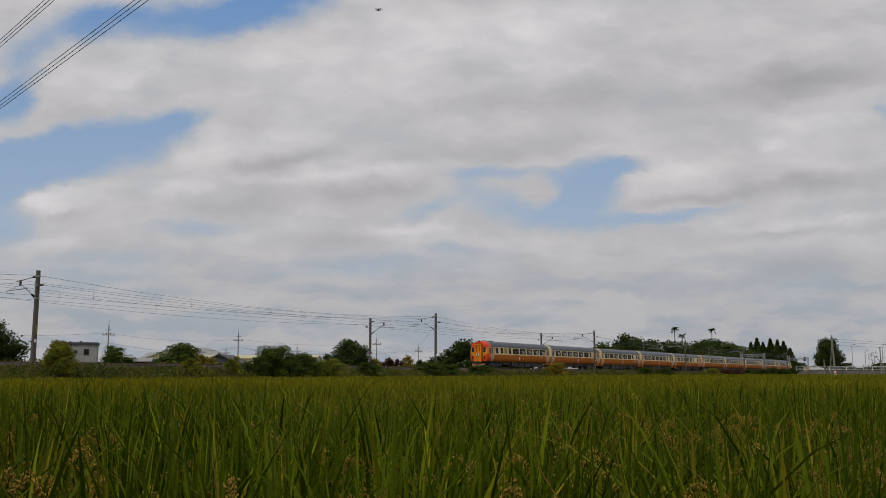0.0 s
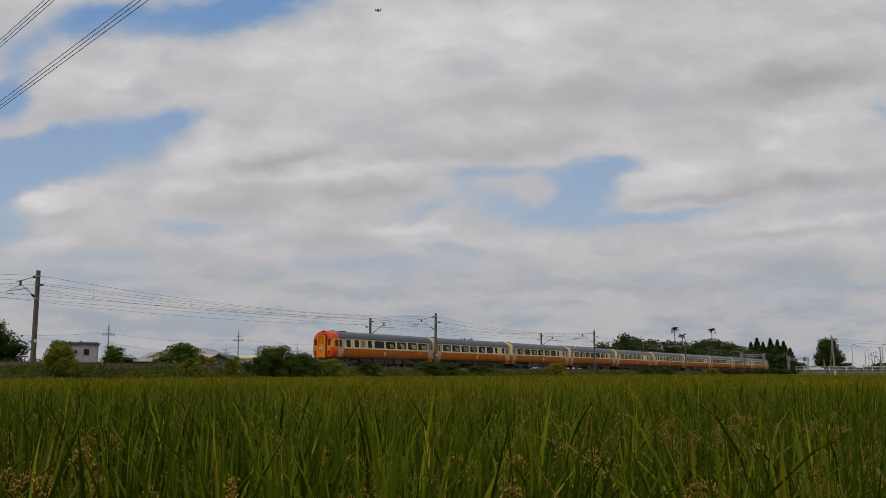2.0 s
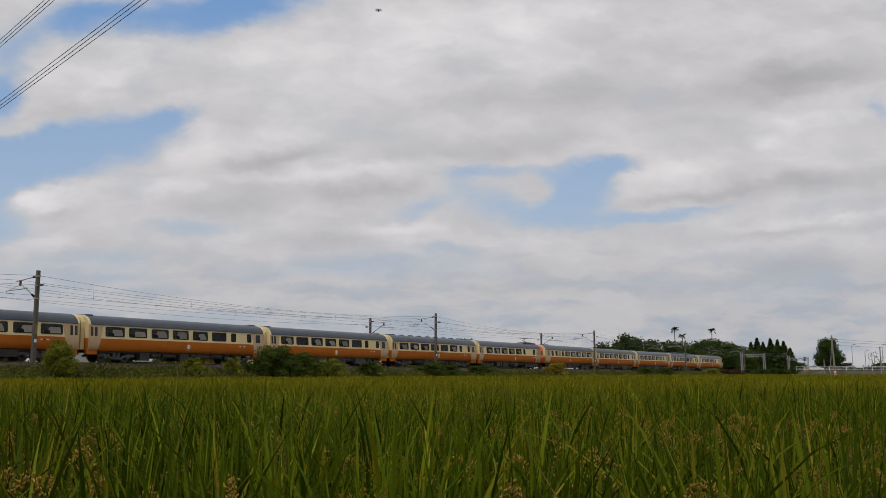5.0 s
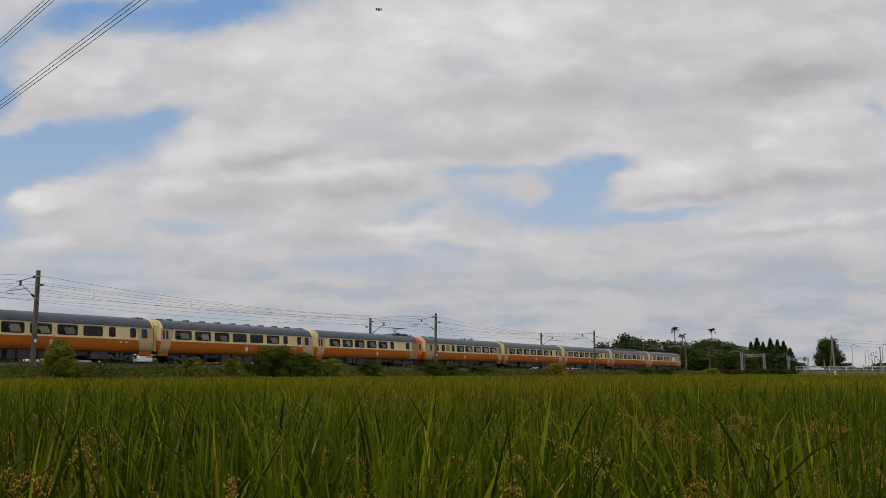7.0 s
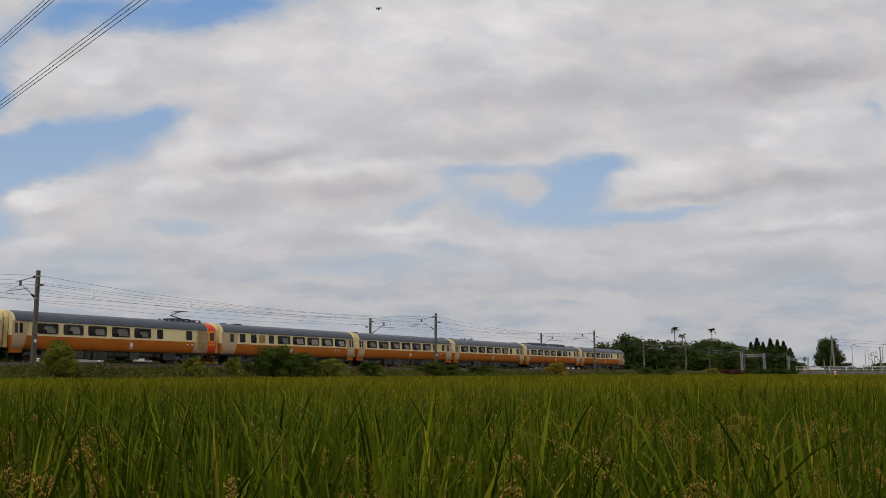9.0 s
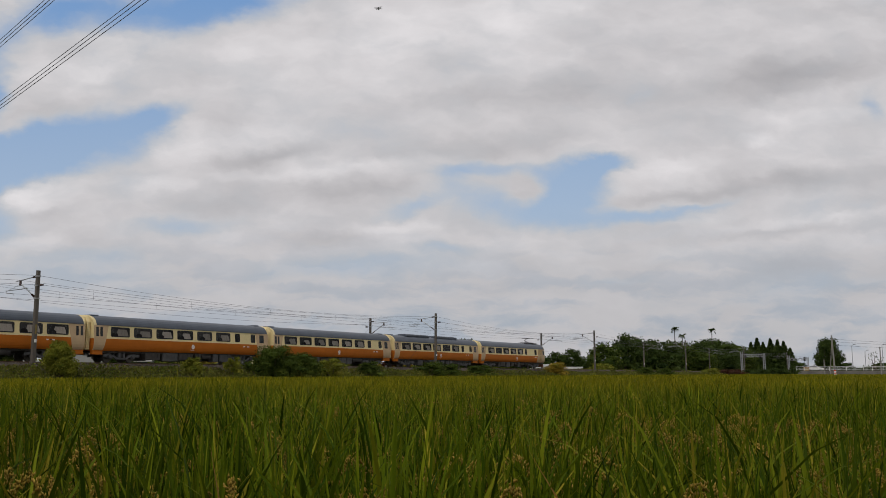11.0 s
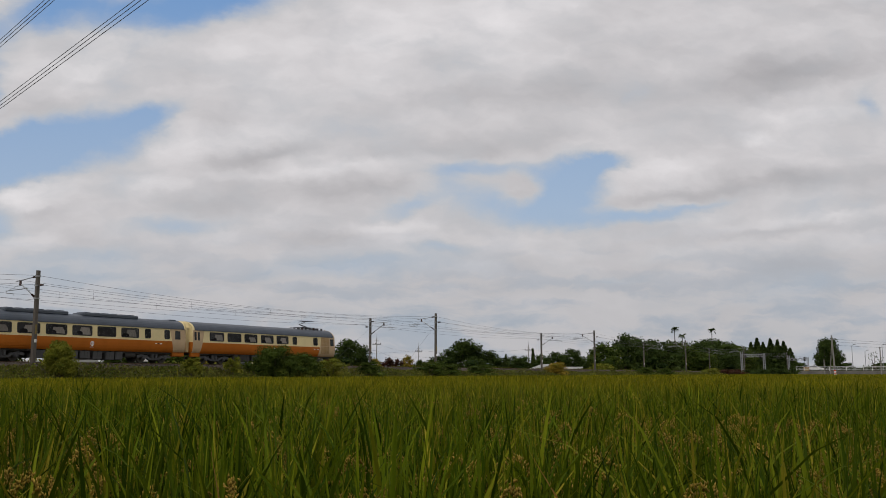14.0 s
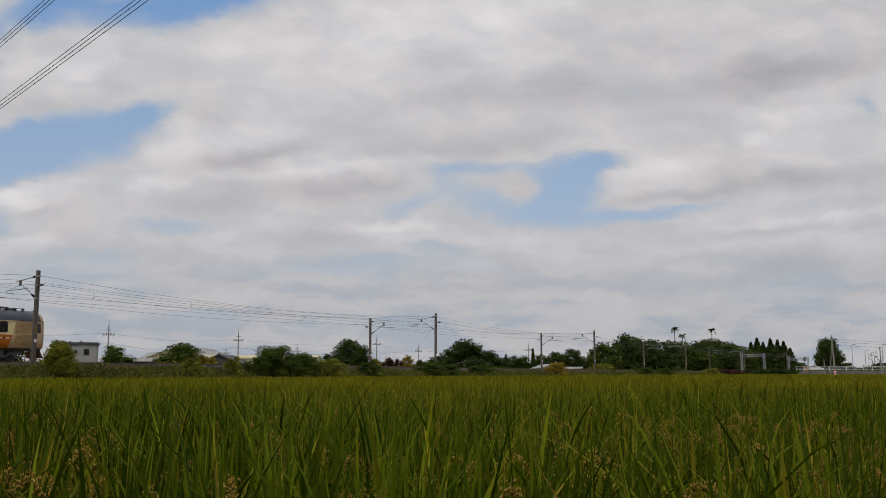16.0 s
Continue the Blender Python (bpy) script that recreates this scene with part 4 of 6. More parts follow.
# ---------------------------------------------------------------- masts and wires of the line
def mast(s, off, d, h, plate_at=None):
    """A concrete catenary mast; d points along local y to its track."""
    m = empty("catenary_mast", up_pose(s, off, -0.65))
    tagged(m, "dark concrete catenary mast with a steel cantilever arm", "catenary mast", group="catenary masts")
    bm = bmesh.new()
    loft(bm, [[(x * k, y * k, z) for x, y in ((-0.16, -0.10), (-0.11, -0.135), (0.11, -0.135), (0.16, -0.10), (0.16, 0.10), (0.11, 0.135), (-0.11, 0.135), (-0.16, 0.10))] for z, k in ((-0.5, 1.05), (h, 0.82))])
    part("pole", bm, M_DARK_CONCRETE, m)
    bm = bmesh.new()
    tube(bm, (0, d * 0.1, h - 0.42), (0, d * 2.7, h - 0.68), 0.035, seg=6)
    tube(bm, (0, d * 0.68, h - 1.70), (0, d * 2.1, h - 0.85), 0.04, seg=6)
    tube(bm, (0, d * 1.2, h - 1.24), (0, d * 3.9, h - 1.33), 0.03, seg=6)
    tube(bm, (0, d * 2.1, h - 0.9), (0, d * 3.6, h - 1.30), 0.012, seg=5)
    tube(bm, (0, d * 3.9, h - 1.33), (0, d * 3.8, h - 1.52), 0.022, seg=5)
    tube(bm, (0, d * 3.8, h - 1.52), (0, d * 3.0, h - 1.56), 0.018, seg=5)
    tube(bm, (0, d * 3.0, h - 1.56), (0, d * 2.85, h - 1.70), 0.018, seg=5)
    part("cantilever_arm", bm, M_STEEL, m, "grey steel cantilever")
    for a, b in (((0, d * 0.12, h - 2.05), (0, d * 0.72, h - 1.68)), ((0, d * 0.12, h - 0.42), (0, d * 0.6, h - 0.46))):
        a, b = Vector(a), Vector(b)
        bm = bmesh.new()
        tube(bm, a, b, 0.035, seg=6)
        for k in range(5):
            c = a.lerp(b, 0.15 + 0.17 * k)
            tube(bm, c, c + (b - a).normalized() * 0.04, 0.085, 0.05, seg=8)
        part("insulator", bm, M_INSUL, m, "brown ribbed insulator")
    bm = bmesh.new()
    tube(bm, (0, d * 2.12, h - 1.0), (0, d * 2.12, h - 0.62), 0.10, 0.08, seg=8)
    part("pulley", bm, M_INSUL, m)
    bm = bmesh.new()
    tube(bm, (-0.05, -d * 0.2, h - 1.1), (-0.05, -d * 0.62, h - 1.1), 0.03, seg=6)
    tube(bm, (-0.05, -d * 0.45, h - 1.1), (-0.05, -d * 0.75, h - 1.1), 0.10, 0.06, seg=8)
    part("feeder_bracket", bm, M_INSUL, m)
    for z in (h - 0.42, h - 1.1, h - 2.05):
        bm = bmesh.new()
        box(bm, -0.165, -0.14, z - 0.05, 0.165, 0.14, z + 0.05)
        part("clamp", bm, M_STEEL, m)
    bm = bmesh.new()
    box(bm, -0.085, -0.165, 2.0, 0.085, -0.13, 2.24)
    part("number_plate", bm, M_WHITE, m, "small white mast plate")
    bm = bmesh.new()
    box(bm, -0.05, -0.16, 2.6, 0.05, -0.125, 3.3)
    part("marker_band", bm, L_GOLD_PAINT, m, "faded yellow painted band")
    return m


L_GOLD_PAINT = rough_paint("faded_yellow_paint", (0.26, 0.19, 0.05), 0.7, vary=0.5, scale=3, fine=20)
NEAR_S = (-12.0, 39.3, 93.3, 143.5, 194.5, 245.5)
FAR_S = (-12.0, 39.0, 91.6, 141.0, 192.6, 244.0)
NEAR_OFF, FAR_OFF = 2.3, -6.5
for s in NEAR_S:
    mast(s, NEAR_OFF, 1, 7.25)
for s in FAR_S:
    mast(s, FAR_OFF, -1, 6.85)


def wire(name, pts, r, label, category="wire", seg=4):
    """A hanging wire as one thin swept body."""
    bm = bmesh.new()
    secs = []
    for i, p in enumerate(pts):
        a, b = pts[max(0, i - 1)], pts[min(len(pts) - 1, i + 1)]
        q = (Vector(b) - Vector(a)).to_track_quat("Z", "Y")
        secs.append([Vector(p) + q @ Vector((r * math.cos(2 * math.pi * k / seg), r * math.sin(2 * math.pi * k / seg), 0)) for k in range(seg)])
    loft(bm, secs)
    return tagged(part(name, bm, M_WIRE), label, category, group="overhead wires")


def spans(stations, off, z, sag, r, label, end=420.0):
    st = list(stations) + [stations[-1] + 50.5 * k for k in (1, 2, 3)]
    pts = []
    for a, b in zip(st, st[1:]):
        for k in range(12):
            t = k / 12
            pts.append(on_line(a + (b - a) * t, off, z - 4 * sag * t * (1 - t)))
    pts.append(on_line(st[-1], off, z))
    return wire("overhead_wire", pts, r, label)


for st, off in ((NEAR_S, 0.0), (FAR_S, -3.8)):
    spans(st, off, 6.02, 0.55, 0.009, "taut dark messenger wire above the track")
    spans(st, off, 4.98, 0.0, 0.009, "level dark contact wire above the track")
    V = []
    for a, b in zip(st, list(st[1:]) + [st[-1] + 50.5]):
        for t in (0.12, 0.31, 0.5, 0.69, 0.88):
            s = a + (b - a) * t
            z1 = 6.02 - 4 * 0.55 * t * (1 - t)
            p, q = on_line(s, off, 4.98), on_line(s, off, z1)
            d = Vector((math.sin(THETA), math.cos(THETA), 0)) * 0.009
            e = Vector((math.cos(THETA), -math.sin(THETA), 0)) * 0.012
            V.append([p - d, p + e, p + d, q - d, q + e, q + d])
    tagged(quads_mesh("droppers", np.array([[tuple(v) for v in r] for r in V]), 6, [(0, 1, 4, 3), (1, 2, 5, 4), (2, 0, 3, 5)], M_WIRE), "thin wire hangers between the overhead wires", "wire", kind="stuff")
spans(NEAR_S, NEAR_OFF - 0.1, 6.25, 0.92, 0.0095, "dark feeder wire along the mast tops")
spans(NEAR_S, NEAR_OFF + 0.6, 5.5, 0.6, 0.0095, "dark return wire along the masts")
spans(FAR_S, FAR_OFF + 0.1, 6.2, 0.7, 0.0095, "dark feeder wire along the far masts")
spans(FAR_S, FAR_OFF - 0.6, 5.4, 0.6, 0.0095, "dark return wire along the far masts")


def stay(s, off, z, ds):
    a, b = on_line(s, off, z), on_line(s + ds, off, -0.5)
    wire("stay_wire", [a, b], 0.012, "slanting steel stay wire of a mast", "stay wire")


stay(91.6, FAR_OFF, 5.0, -9.0)
stay(93.3, NEAR_OFF, 5.2, -7.5)


# portal frames over the tracks farther along
def portal(s):
    m = empty("signal_gantry", up_pose(s, -1.9, -0.62))
    tagged(m, "pale steel lattice portal over two tracks", "gantry", group="portals over the line")
    for y in (-3.2, 3.2):
        bm = bmesh.new()
        for dx in (-0.25, 0.25):
            for dy in (-0.25, 0.25):
                tube(bm, (dx, y + dy, -0.4), (dx, y + dy, 6.1 if y < 0 else 6.6), 0.08, seg=5)
        for k in range(8):
            z = 0.3 + 0.72 * k
            for dy in (-0.25, 0.25):
                tube(bm, (-0.25, y + dy, z), (0.25, y + dy, z + 0.7), 0.05, seg=4)
            for dx in (-0.25, 0.25):
                tube(bm, (dx, y - 0.25, z), (dx, y + 0.25, z + 0.7), 0.05, seg=4)
        part("leg", bm, M_STEEL, m)
    bm = bmesh.new()
    for dx in (-0.3, 0.3):
        for z in (5.0, 5.7):
            tube(bm, (dx, -3.4, z), (dx, 3.4, z), 0.07, seg=5)
        for k in range(10):
            y = -3.4 + 0.68 * k
            tube(bm, (dx, y, 5.0 if k % 2 else 5.7), (dx, y + 0.68, 5.7 if k % 2 else 5.0), 0.06, seg=4)
    part("beam", bm, M_STEEL, m)
    for y in (-2.2, 2.0):
        bm = bmesh.new()
        box(bm, -0.25, y - 0.35, 4.7, 0.25, y + 0.35, 6.1, 0.05)
        tube(bm, (0, y, 4.2), (0, y, 4.9), 0.05, seg=6)
        part("signal_head", bm, M_RUBBER, m)


portal(273)
portal(340)
for s in (300, 392):
    mast(s, NEAR_OFF, 1, 7.0)


# high-voltage conductors crossing overhead
def conductor(a, b, r):
    a, b = Vector(a), Vector(b)
    pts = [a + (b - a) * (-1.5 + 0.25 * k) for k in range(21)]
    wire("power_line", pts, r, "dark high-voltage conductor crossing overhead", "power line", seg=5)


for a, b in (((-32.08, 62, 25.14), (-23.41, 50, 22.98)), ((-32.06, 62, 24.88), (-23.11, 50, 22.98)), ((-32.04, 62, 24.59), (-22.82, 50, 22.98)),
             ((-31.76, 62, 20.53), (-18.10, 50, 22.98)), ((-31.74, 62, 20.24), (-17.73, 50, 22.98)), ((-31.73, 62, 19.99), (-17.30, 50, 22.98))):
    conductor(a, b, 0.022)


# utility poles and their cables behind the line
def utility_pole(x, y, top, lean=0.0):
    m = empty("utility_pole", pose(x, y, 0, 0, lean, 20))
    tagged(m, "grey concrete utility pole with a crossarm and insulators", "utility pole", group="utility poles")
    bm = bmesh.new()
    tube(bm, (0, 0, -0.3), (0, 0, top), 0.14, 0.085, seg=8)
    part("pole", bm, M_CONCRETE, m)
    bm = bmesh.new()
    tube(bm, (0, 0, top), (0, 0, top + 0.9), 0.045, 0.03, seg=6)
    part("top_rod", bm, M_STEEL, m)
    bm = bmesh.new()
    box(bm, -0.5, -0.05, top - 0.75, 0.5, 0.05, top - 0.65)
    part("crossarm", bm, M_STEEL, m)
    bm = bmesh.new()
    box(bm, -0.95, -0.06, top - 1.6, 0.95, 0.06, top - 1.45)
    part("crossarm", bm, M_STEEL, m)
    for k in (-0.85, -0.3, 0.3, 0.85):
        bm = bmesh.new()
        tube(bm, (k, 0, top - 1.45), (k, 0, top - 1.15), 0.06, 0.04, seg=6)
        part("insulator", bm, M_INSUL, m)
    return Vector((x, y, top - 1.2))


POLES = [utility_pole(*p) for p in ((-90, 130, 9.0), (-55.2, 148, 9.0), (-39.9, 175, 9.0), (-14.6, 198, 9.0), (-6.5, 240, 8.4), (22.8, 240, 8.8), (48, 262, 8.8))]
OTHERS = [utility_pole(*p) for p in ((-57.96, 240, 8.0), (-38.95, 240, 8.4))]


def cable(a, b, sag, r=0.013):
    wire("telephone_cable", [a.lerp(b, k / 10) - Vector((0, 0, 4 * sag * k / 10 * (1 - k / 10))) for k in range(11)], r, "thin sagging cable between utility poles", "cable")


for a, b in zip(POLES, POLES[1:]):
    cable(a, b, 0.8)
    cable(a - Vector((0, 0, 1.6)), b - Vector((0, 0, 1.6)), 1.1, 0.018)
cable(OTHERS[0], OTHERS[1], 0.8)
cable(OTHERS[1], POLES[4], 0.8)
# ---------------------------------------------------------------- trees, bushes and weeds
def line_coords(x, y):
    s = x * math.sin(THETA) + y * math.cos(THETA)
    return s, DIST - (-x * math.cos(THETA) + y * math.sin(THETA))


def ground_at(x, y):
    return ground_z(*line_coords(x, y))


CARD = [(0, 1, 2), (0, 2, 3)]


def leaf_cards(rng, pts, out, size, up=0.0):
    """Folded leaf-like pieces at the points, each turned at random about a way outwards."""
    n = len(pts)
    d = out + rng.normal(0, 0.9, (n, 3))
    d[:, 2] += up
    d /= np.linalg.norm(d, axis=1)[:, None] + 1e-9
    o = np.cross(d, rng.normal(0, 1, (n, 3)))
    o /= np.linalg.norm(o, axis=1)[:, None] + 1e-9
    f = np.cross(d, o)
    s = size * rng.uniform(0.55, 1.35, n)[:, None]
    V = np.zeros((n, 4, 3))
    V[:, 0] = pts - d * s * 0.5
    V[:, 1] = pts + o * s * 0.32 + f * s * 0.10
    V[:, 2] = pts + d * s * 0.6
    V[:, 3] = pts - o * s * 0.32 + f * s * 0.10
    return V


def crown_points(rng, lobes, per):
    P, O = [], []
    for (c, r) in lobes:
        k = int(per * (r[0] * r[2]) ** 0.9)
        u = rng.normal(0, 1, (k, 3))
        u /= np.linalg.norm(u, axis=1)[:, None]
        rad = rng.uniform(0.35, 1.0, k) ** 0.45 * (1 + 0.22 * np.sin(u[:, 0] * 7 + c[0]) * np.cos(u[:, 2] * 6 + c[2]))
        P.append(np.array(c) + u * rad[:, None] * np.array(r))
        O.append(u)
    return np.concatenate(P), np.concatenate(O)


def tree(name, x, y, height, width, leaf, label, category, seed, low=0.15, lobes=11, size=0.42, per=330, sink=0.0, depth=None, group="", above=False):
    """A trunk with limbs that reach into the lobes of an uneven leafy crown."""
    rng = np.random.default_rng(seed)
    z0 = ground_at(x, y) - sink
    if not above:
        height -= z0 + 0.35 * size
    size *= 0.72
    per *= 1.1
    m = empty(name, pose(x, y, z0))
    tagged(m, label, category, group=group)
    depth = depth or width
    base = height * low
    body = height - base
    L = []
    for k in range(lobes):
        t = (k + 0.5) / lobes
        h = base + body * (0.16 + 0.70 * t)
        rr = 0.36 * (1 - 0.55 * abs(t - 0.35) ** 1.2 * 1.6)
        a = k * 2.4 + rng.uniform(-0.6, 0.6)
        reach = rng.uniform(0.35, 1.0) * rr
        r = rng.uniform(0.17, 0.27) * (1.15 - 0.35 * t)
        L.append(((math.cos(a) * reach * width, math.sin(a) * reach * depth, h), (r * width, r * depth, r * 0.85 * min(body, width * 1.3))))
    bm = bmesh.new()
    if low > 0.08:
        tube(bm, (0, 0, -0.3), (0.02 * width, 0, base + body * 0.25), 0.035 * width + 0.05, 0.022 * width + 0.03, seg=8)
    for c, r in L[::2]:
        tube(bm, (0, 0, max(0.0, base * 0.8)), c, 0.014 * width + 0.02, 0.006 * width + 0.01, seg=5)
    part("trunk", bm, M_BARK, m, "dark bark")
    P, O = crown_points(rng, L, per / (size * size) * 0.06)
    kz = height / np.quantile(P[:, 2], 0.985)
    kx = width / (np.quantile(P[:, 0], 0.99) - np.quantile(P[:, 0], 0.01))
    dx = kx * (np.quantile(P[:, 0], 0.99) + np.quantile(P[:, 0], 0.01)) / 2
    P[:, 2] = np.maximum(P[:, 2] * kz, 0.05)
    P[:, 0] = P[:, 0] * kx - dx
    if per > 100:
        bm = bmesh.new()
        for c, r in L:
            g = bmesh.ops.create_icosphere(bm, subdivisions=2, radius=1.0)["verts"]
            for v in g:
                f = 0.52 + 0.2 * noise.noise(v.co * 2.5 + Vector(c))
                v.co = Vector(((c[0] + v.co.x * r[0] * f) * kx - dx, c[1] + v.co.y * r[1] * f, max(0.0, (c[2] + v.co.z * r[2] * f) * kz)))
        part("inner_crown", bm, leaf, m, "shaded inner foliage")
    quads_mesh("crown", leaf_cards(rng, P, O, size), 4, CARD, leaf, m)
    return m


def conifer(x, y, height, width, seed):
    rng = np.random.default_rng(seed)
    m = empty("conifer", pose(x, y, ground_at(x, y)))
    tagged(m, "tall dark pointed conifer in a row", "tree", group="row of conifers")
    bm = bmesh.new()
    tube(bm, (0, 0, -0.3), (0, 0, height * 0.9), 0.16, 0.03, seg=7)
    part("trunk", bm, M_BARK, m)
    k = 3200
    t = rng.uniform(0.02, 1.0, k) ** 1.15
    a = rng.uniform(0, 2 * np.pi, k)
    tier = 0.72 + 0.3 * np.abs(np.sin(t * 22)) + 0.3 * np.sin(a * 3 + t * 17 + seed) * np.sin(t * 31 + seed)
    r = width * 0.5 * (1 - t) ** 0.92 * tier * rng.uniform(0.5, 1.05, k)
    P = np.stack([np.cos(a) * r, np.sin(a) * r, height * (0.06 + 0.94 * t)], 1)
    O = np.stack([np.cos(a), np.sin(a), -0.5 + 0 * a], 1)
    quads_mesh("crown", leaf_cards(rng, P, O, 0.07 * width + 0.22), 4, CARD, L_DARK, m)


def palm(x, y, height, seed):
    rng = random.Random(seed)
    m = empty("areca_palm", pose(x, y, ground_at(x, y)))
    tagged(m, "slender areca palm with a dark feathery crown", "palm tree", group="palms above the trees")
    bm = bmesh.new()
    tube(bm, (0, 0, -0.3), (0.15, 0, height - 1.6), 0.17, 0.10, seg=8)
    tube(bm, (0.15, 0, height - 1.6), (0.15, 0, height - 0.9), 0.15, 0.08, seg=8)
    part("trunk", bm, M_BARK, m)
    for k in range(13):
        a = k * 2.399 + rng.uniform(-0.3, 0.3)
        rise = rng.uniform(0.3, 1.6)
        reach = rng.uniform(0.6, 0.85)
        bm = bmesh.new()
        prev = None
        for j in range(9):
            t = j / 8
            r = 2.0 * reach * t * (1 - 0.25 * t * t)
            p = Vector((0.15 + math.cos(a) * r, math.sin(a) * r, height - 1.0 + rise * t * 1.2 - 1.3 * t * t))
            if prev is not None:
                tube(bm, prev, p, 0.03, 0.02, seg=4)
                for s in (-1, 1):
                    side = Vector((-math.sin(a) * s, math.cos(a) * s, -0.55))
                    q = p + side * (0.5 * (1 - 0.8 * abs(t - 0.45)))
                    w = (p - prev) * 0.45
                    bm.faces.new([bm.verts.new(v) for v in (p - w, p + w, q + w * 0.3, q - w * 0.3)])
            prev = p
        part("frond", bm, L_DARK, m)


def bank_bush(s, off, height, width, leaf, seed, label="leafy green bush on the railway bank", size=0.16, per=330, lobes=9, group="bushes on the bank"):
    p = on_line(s, off)
    return tree("bush", p.x, p.y, height, width, leaf, label, "bush", seed, low=0.04, lobes=lobes, size=size, per=per, sink=0.1, group=group, above=True)


# on the bank, field side
bank_bush(39.2, 5.6, 2.6, 2.2, L_LIGHT, 1, "rounded yellow-green bush beside a mast", size=0.13, per=460, lobes=13)
bank_bush(61.0, 5.8, 2.85, 4.2, L_MID, 2, "large dark green bush on the railway bank", lobes=14)
bank_bush(64.5, 5.8, 2.3, 3.6, L_MID, 3, "large dark green bush on the railway bank", lobes=11)
bank_bush(58.8, 5.7, 1.9, 2.4, L_MID, 4)
bank_bush(56.3, 5.2, 1.7, 1.6, L_LIGHT, 5, "small yellowish bush beside the ballast")
bank_bush(51.6, 5.2, 1.6, 1.8, L_LIGHT, 6, "small yellowish bush beside the ballast")
bank_bush(68.9, 5.8, 1.9, 3.0, L_LIGHT, 7, "pale green scrambling bush on the bank")
bank_bush(75.2, 5.8, 1.7, 3.0, L_MID, 8)
bank_bush(86.5, 5.8, 1.8, 3.6, L_MID, 9)
bank_bush(90.5, 5.8, 1.6, 3.2, L_MID, 10)
bank_bush(98.5, 5.8, 1.5, 3.4, L_MID, 11)
bank_bush(121.5, 5.4, 2.0, 3.2, L_GOLD, 12, "golden-yellow flowering bush beside the track")
bank_bush(160.0, 5.5, 1.6, 4.0, L_MID, 13)
bank_bush(170.0, 5.5, 1.5, 4.0, L_MID, 14)
bank_bush(204.0, 5.2, 1.6, 4.4, L_LIGHT, 15, "pale yellow-green bush beside the track")
for k, s in enumerate((214, 224, 236, 248, 262, 276)):
    bank_bush(s, 5.0, 1.35, 6.0, L_RED if k in (0, 1) else L_DARK, 30 + k, "maroon hedge shrub beside the track" if k in (0, 1) else "dark hedge shrub beside the track", size=0.35)
# behind the line
tree("tree", -45.0, 88, 6.3, 7.5, L_DARK, "dark spreading tree behind the railway", "tree", 41, low=0.12, lobes=14, size=0.3)
tree("tree", -50.5, 92, 4.6, 5.0, L_DARK, "dark spreading tree behind the railway", "tree", 42, low=0.12, size=0.3)
tree("tree", -45.4, 125, 5.0, 4.6, L_MID, "slim-leaved young tree behind the railway", "tree", 43, low=0.3, lobes=13, size=0.2, per=135)
tree("tree", -29.2, 100, 4.5, 4.4, L_MID, "bushy green tree behind the railway", "tree", 44, low=0.08, lobes=12, size=0.26)
tree("tree", -26.6, 101, 3.2, 2.6, L_GOLD, "yellowish shrub behind the railway", "tree", 45, low=0.06, lobes=8, size=0.26)
tree("tree", -31.6, 102, 3.4, 3.4, L_MID, "bushy green tree behind the railway", "tree", 46, low=0.08, lobes=9, size=0.26)
tree("tree", -12.8, 125, 5.8, 5.4, L_DARK, "dark round-crowned tree behind the railway", "tree", 47, low=0.1, lobes=13, size=0.32)
tree("tree", -16.2, 127, 3.9, 3.0, L_DARK, "dark small tree behind the railway", "tree", 48, low=0.1, lobes=8, size=0.32)
tree("tree", 3.4, 150, 6.5, 8.2, L_DARK, "broad dark evergreen tree behind the railway", "tree", 49, low=0.06, lobes=16, size=0.4)
tree("tree", 7.8, 152, 5.0, 5.6, L_DARK, "broad dark evergreen tree behind the railway", "tree", 50, low=0.06, lobes=11, size=0.4)
tree("tree", -0.8, 150, 4.2, 4.0, L_DARK, "broad dark evergreen tree behind the railway", "tree", 51, low=0.06, lobes=9, size=0.4)
for k, (x, w, h, lf) in enumerate(((-10.2, 2.6, 3.4, L_GOLD), (-8.0, 2.4, 3.5, L_RED), (-6.5, 2.0, 3.3, L_RED), (-5.0, 2.4, 3.8, L_GOLD), (-3.2, 2.0, 3.2, L_MID), (-12.0, 2.2, 3.0, L_RED), (-1.6, 2.2, 3.3, L_MID))):
    tree("shrub", x, 134, h, w, lf, "garden shrub with " + ("golden" if lf is L_GOLD else "maroon" if lf is L_RED else "green") + " leaves behind the railway", "shrub", 60 + k, low=0.06, lobes=8, size=0.3)
for k, (x, y, h, w) in enumerate(((37.3, 208, 7.1, 8.7), (44.3, 219, 9.4, 10.1), (52.1, 231, 8.9, 10.3), (59.6, 243, 8.8, 11.6), (67.4, 256, 8.9, 12.9), (76.4, 270, 9.3, 13.1), (83.1, 280, 9.9, 14.1), (89.3, 290, 10.8, 13.8), (98.2, 304, 10.2, 13.9), (102.8, 312, 9.0, 12.4), (106.0, 317, 7.2, 8.7), (56.5, 231, 6.1, 9.4), (72.5, 256, 6.5, 10.9), (87.8, 280, 6.5, 11.0))):
    tree("tree", x, y, h + 1.0, w, L_DARK if k % 4 else L_MID, "dense dark tree of the grove beside the line", "tree", 80 + k, low=0.05, lobes=13, size=0.6, per=300, group="trees of the grove")
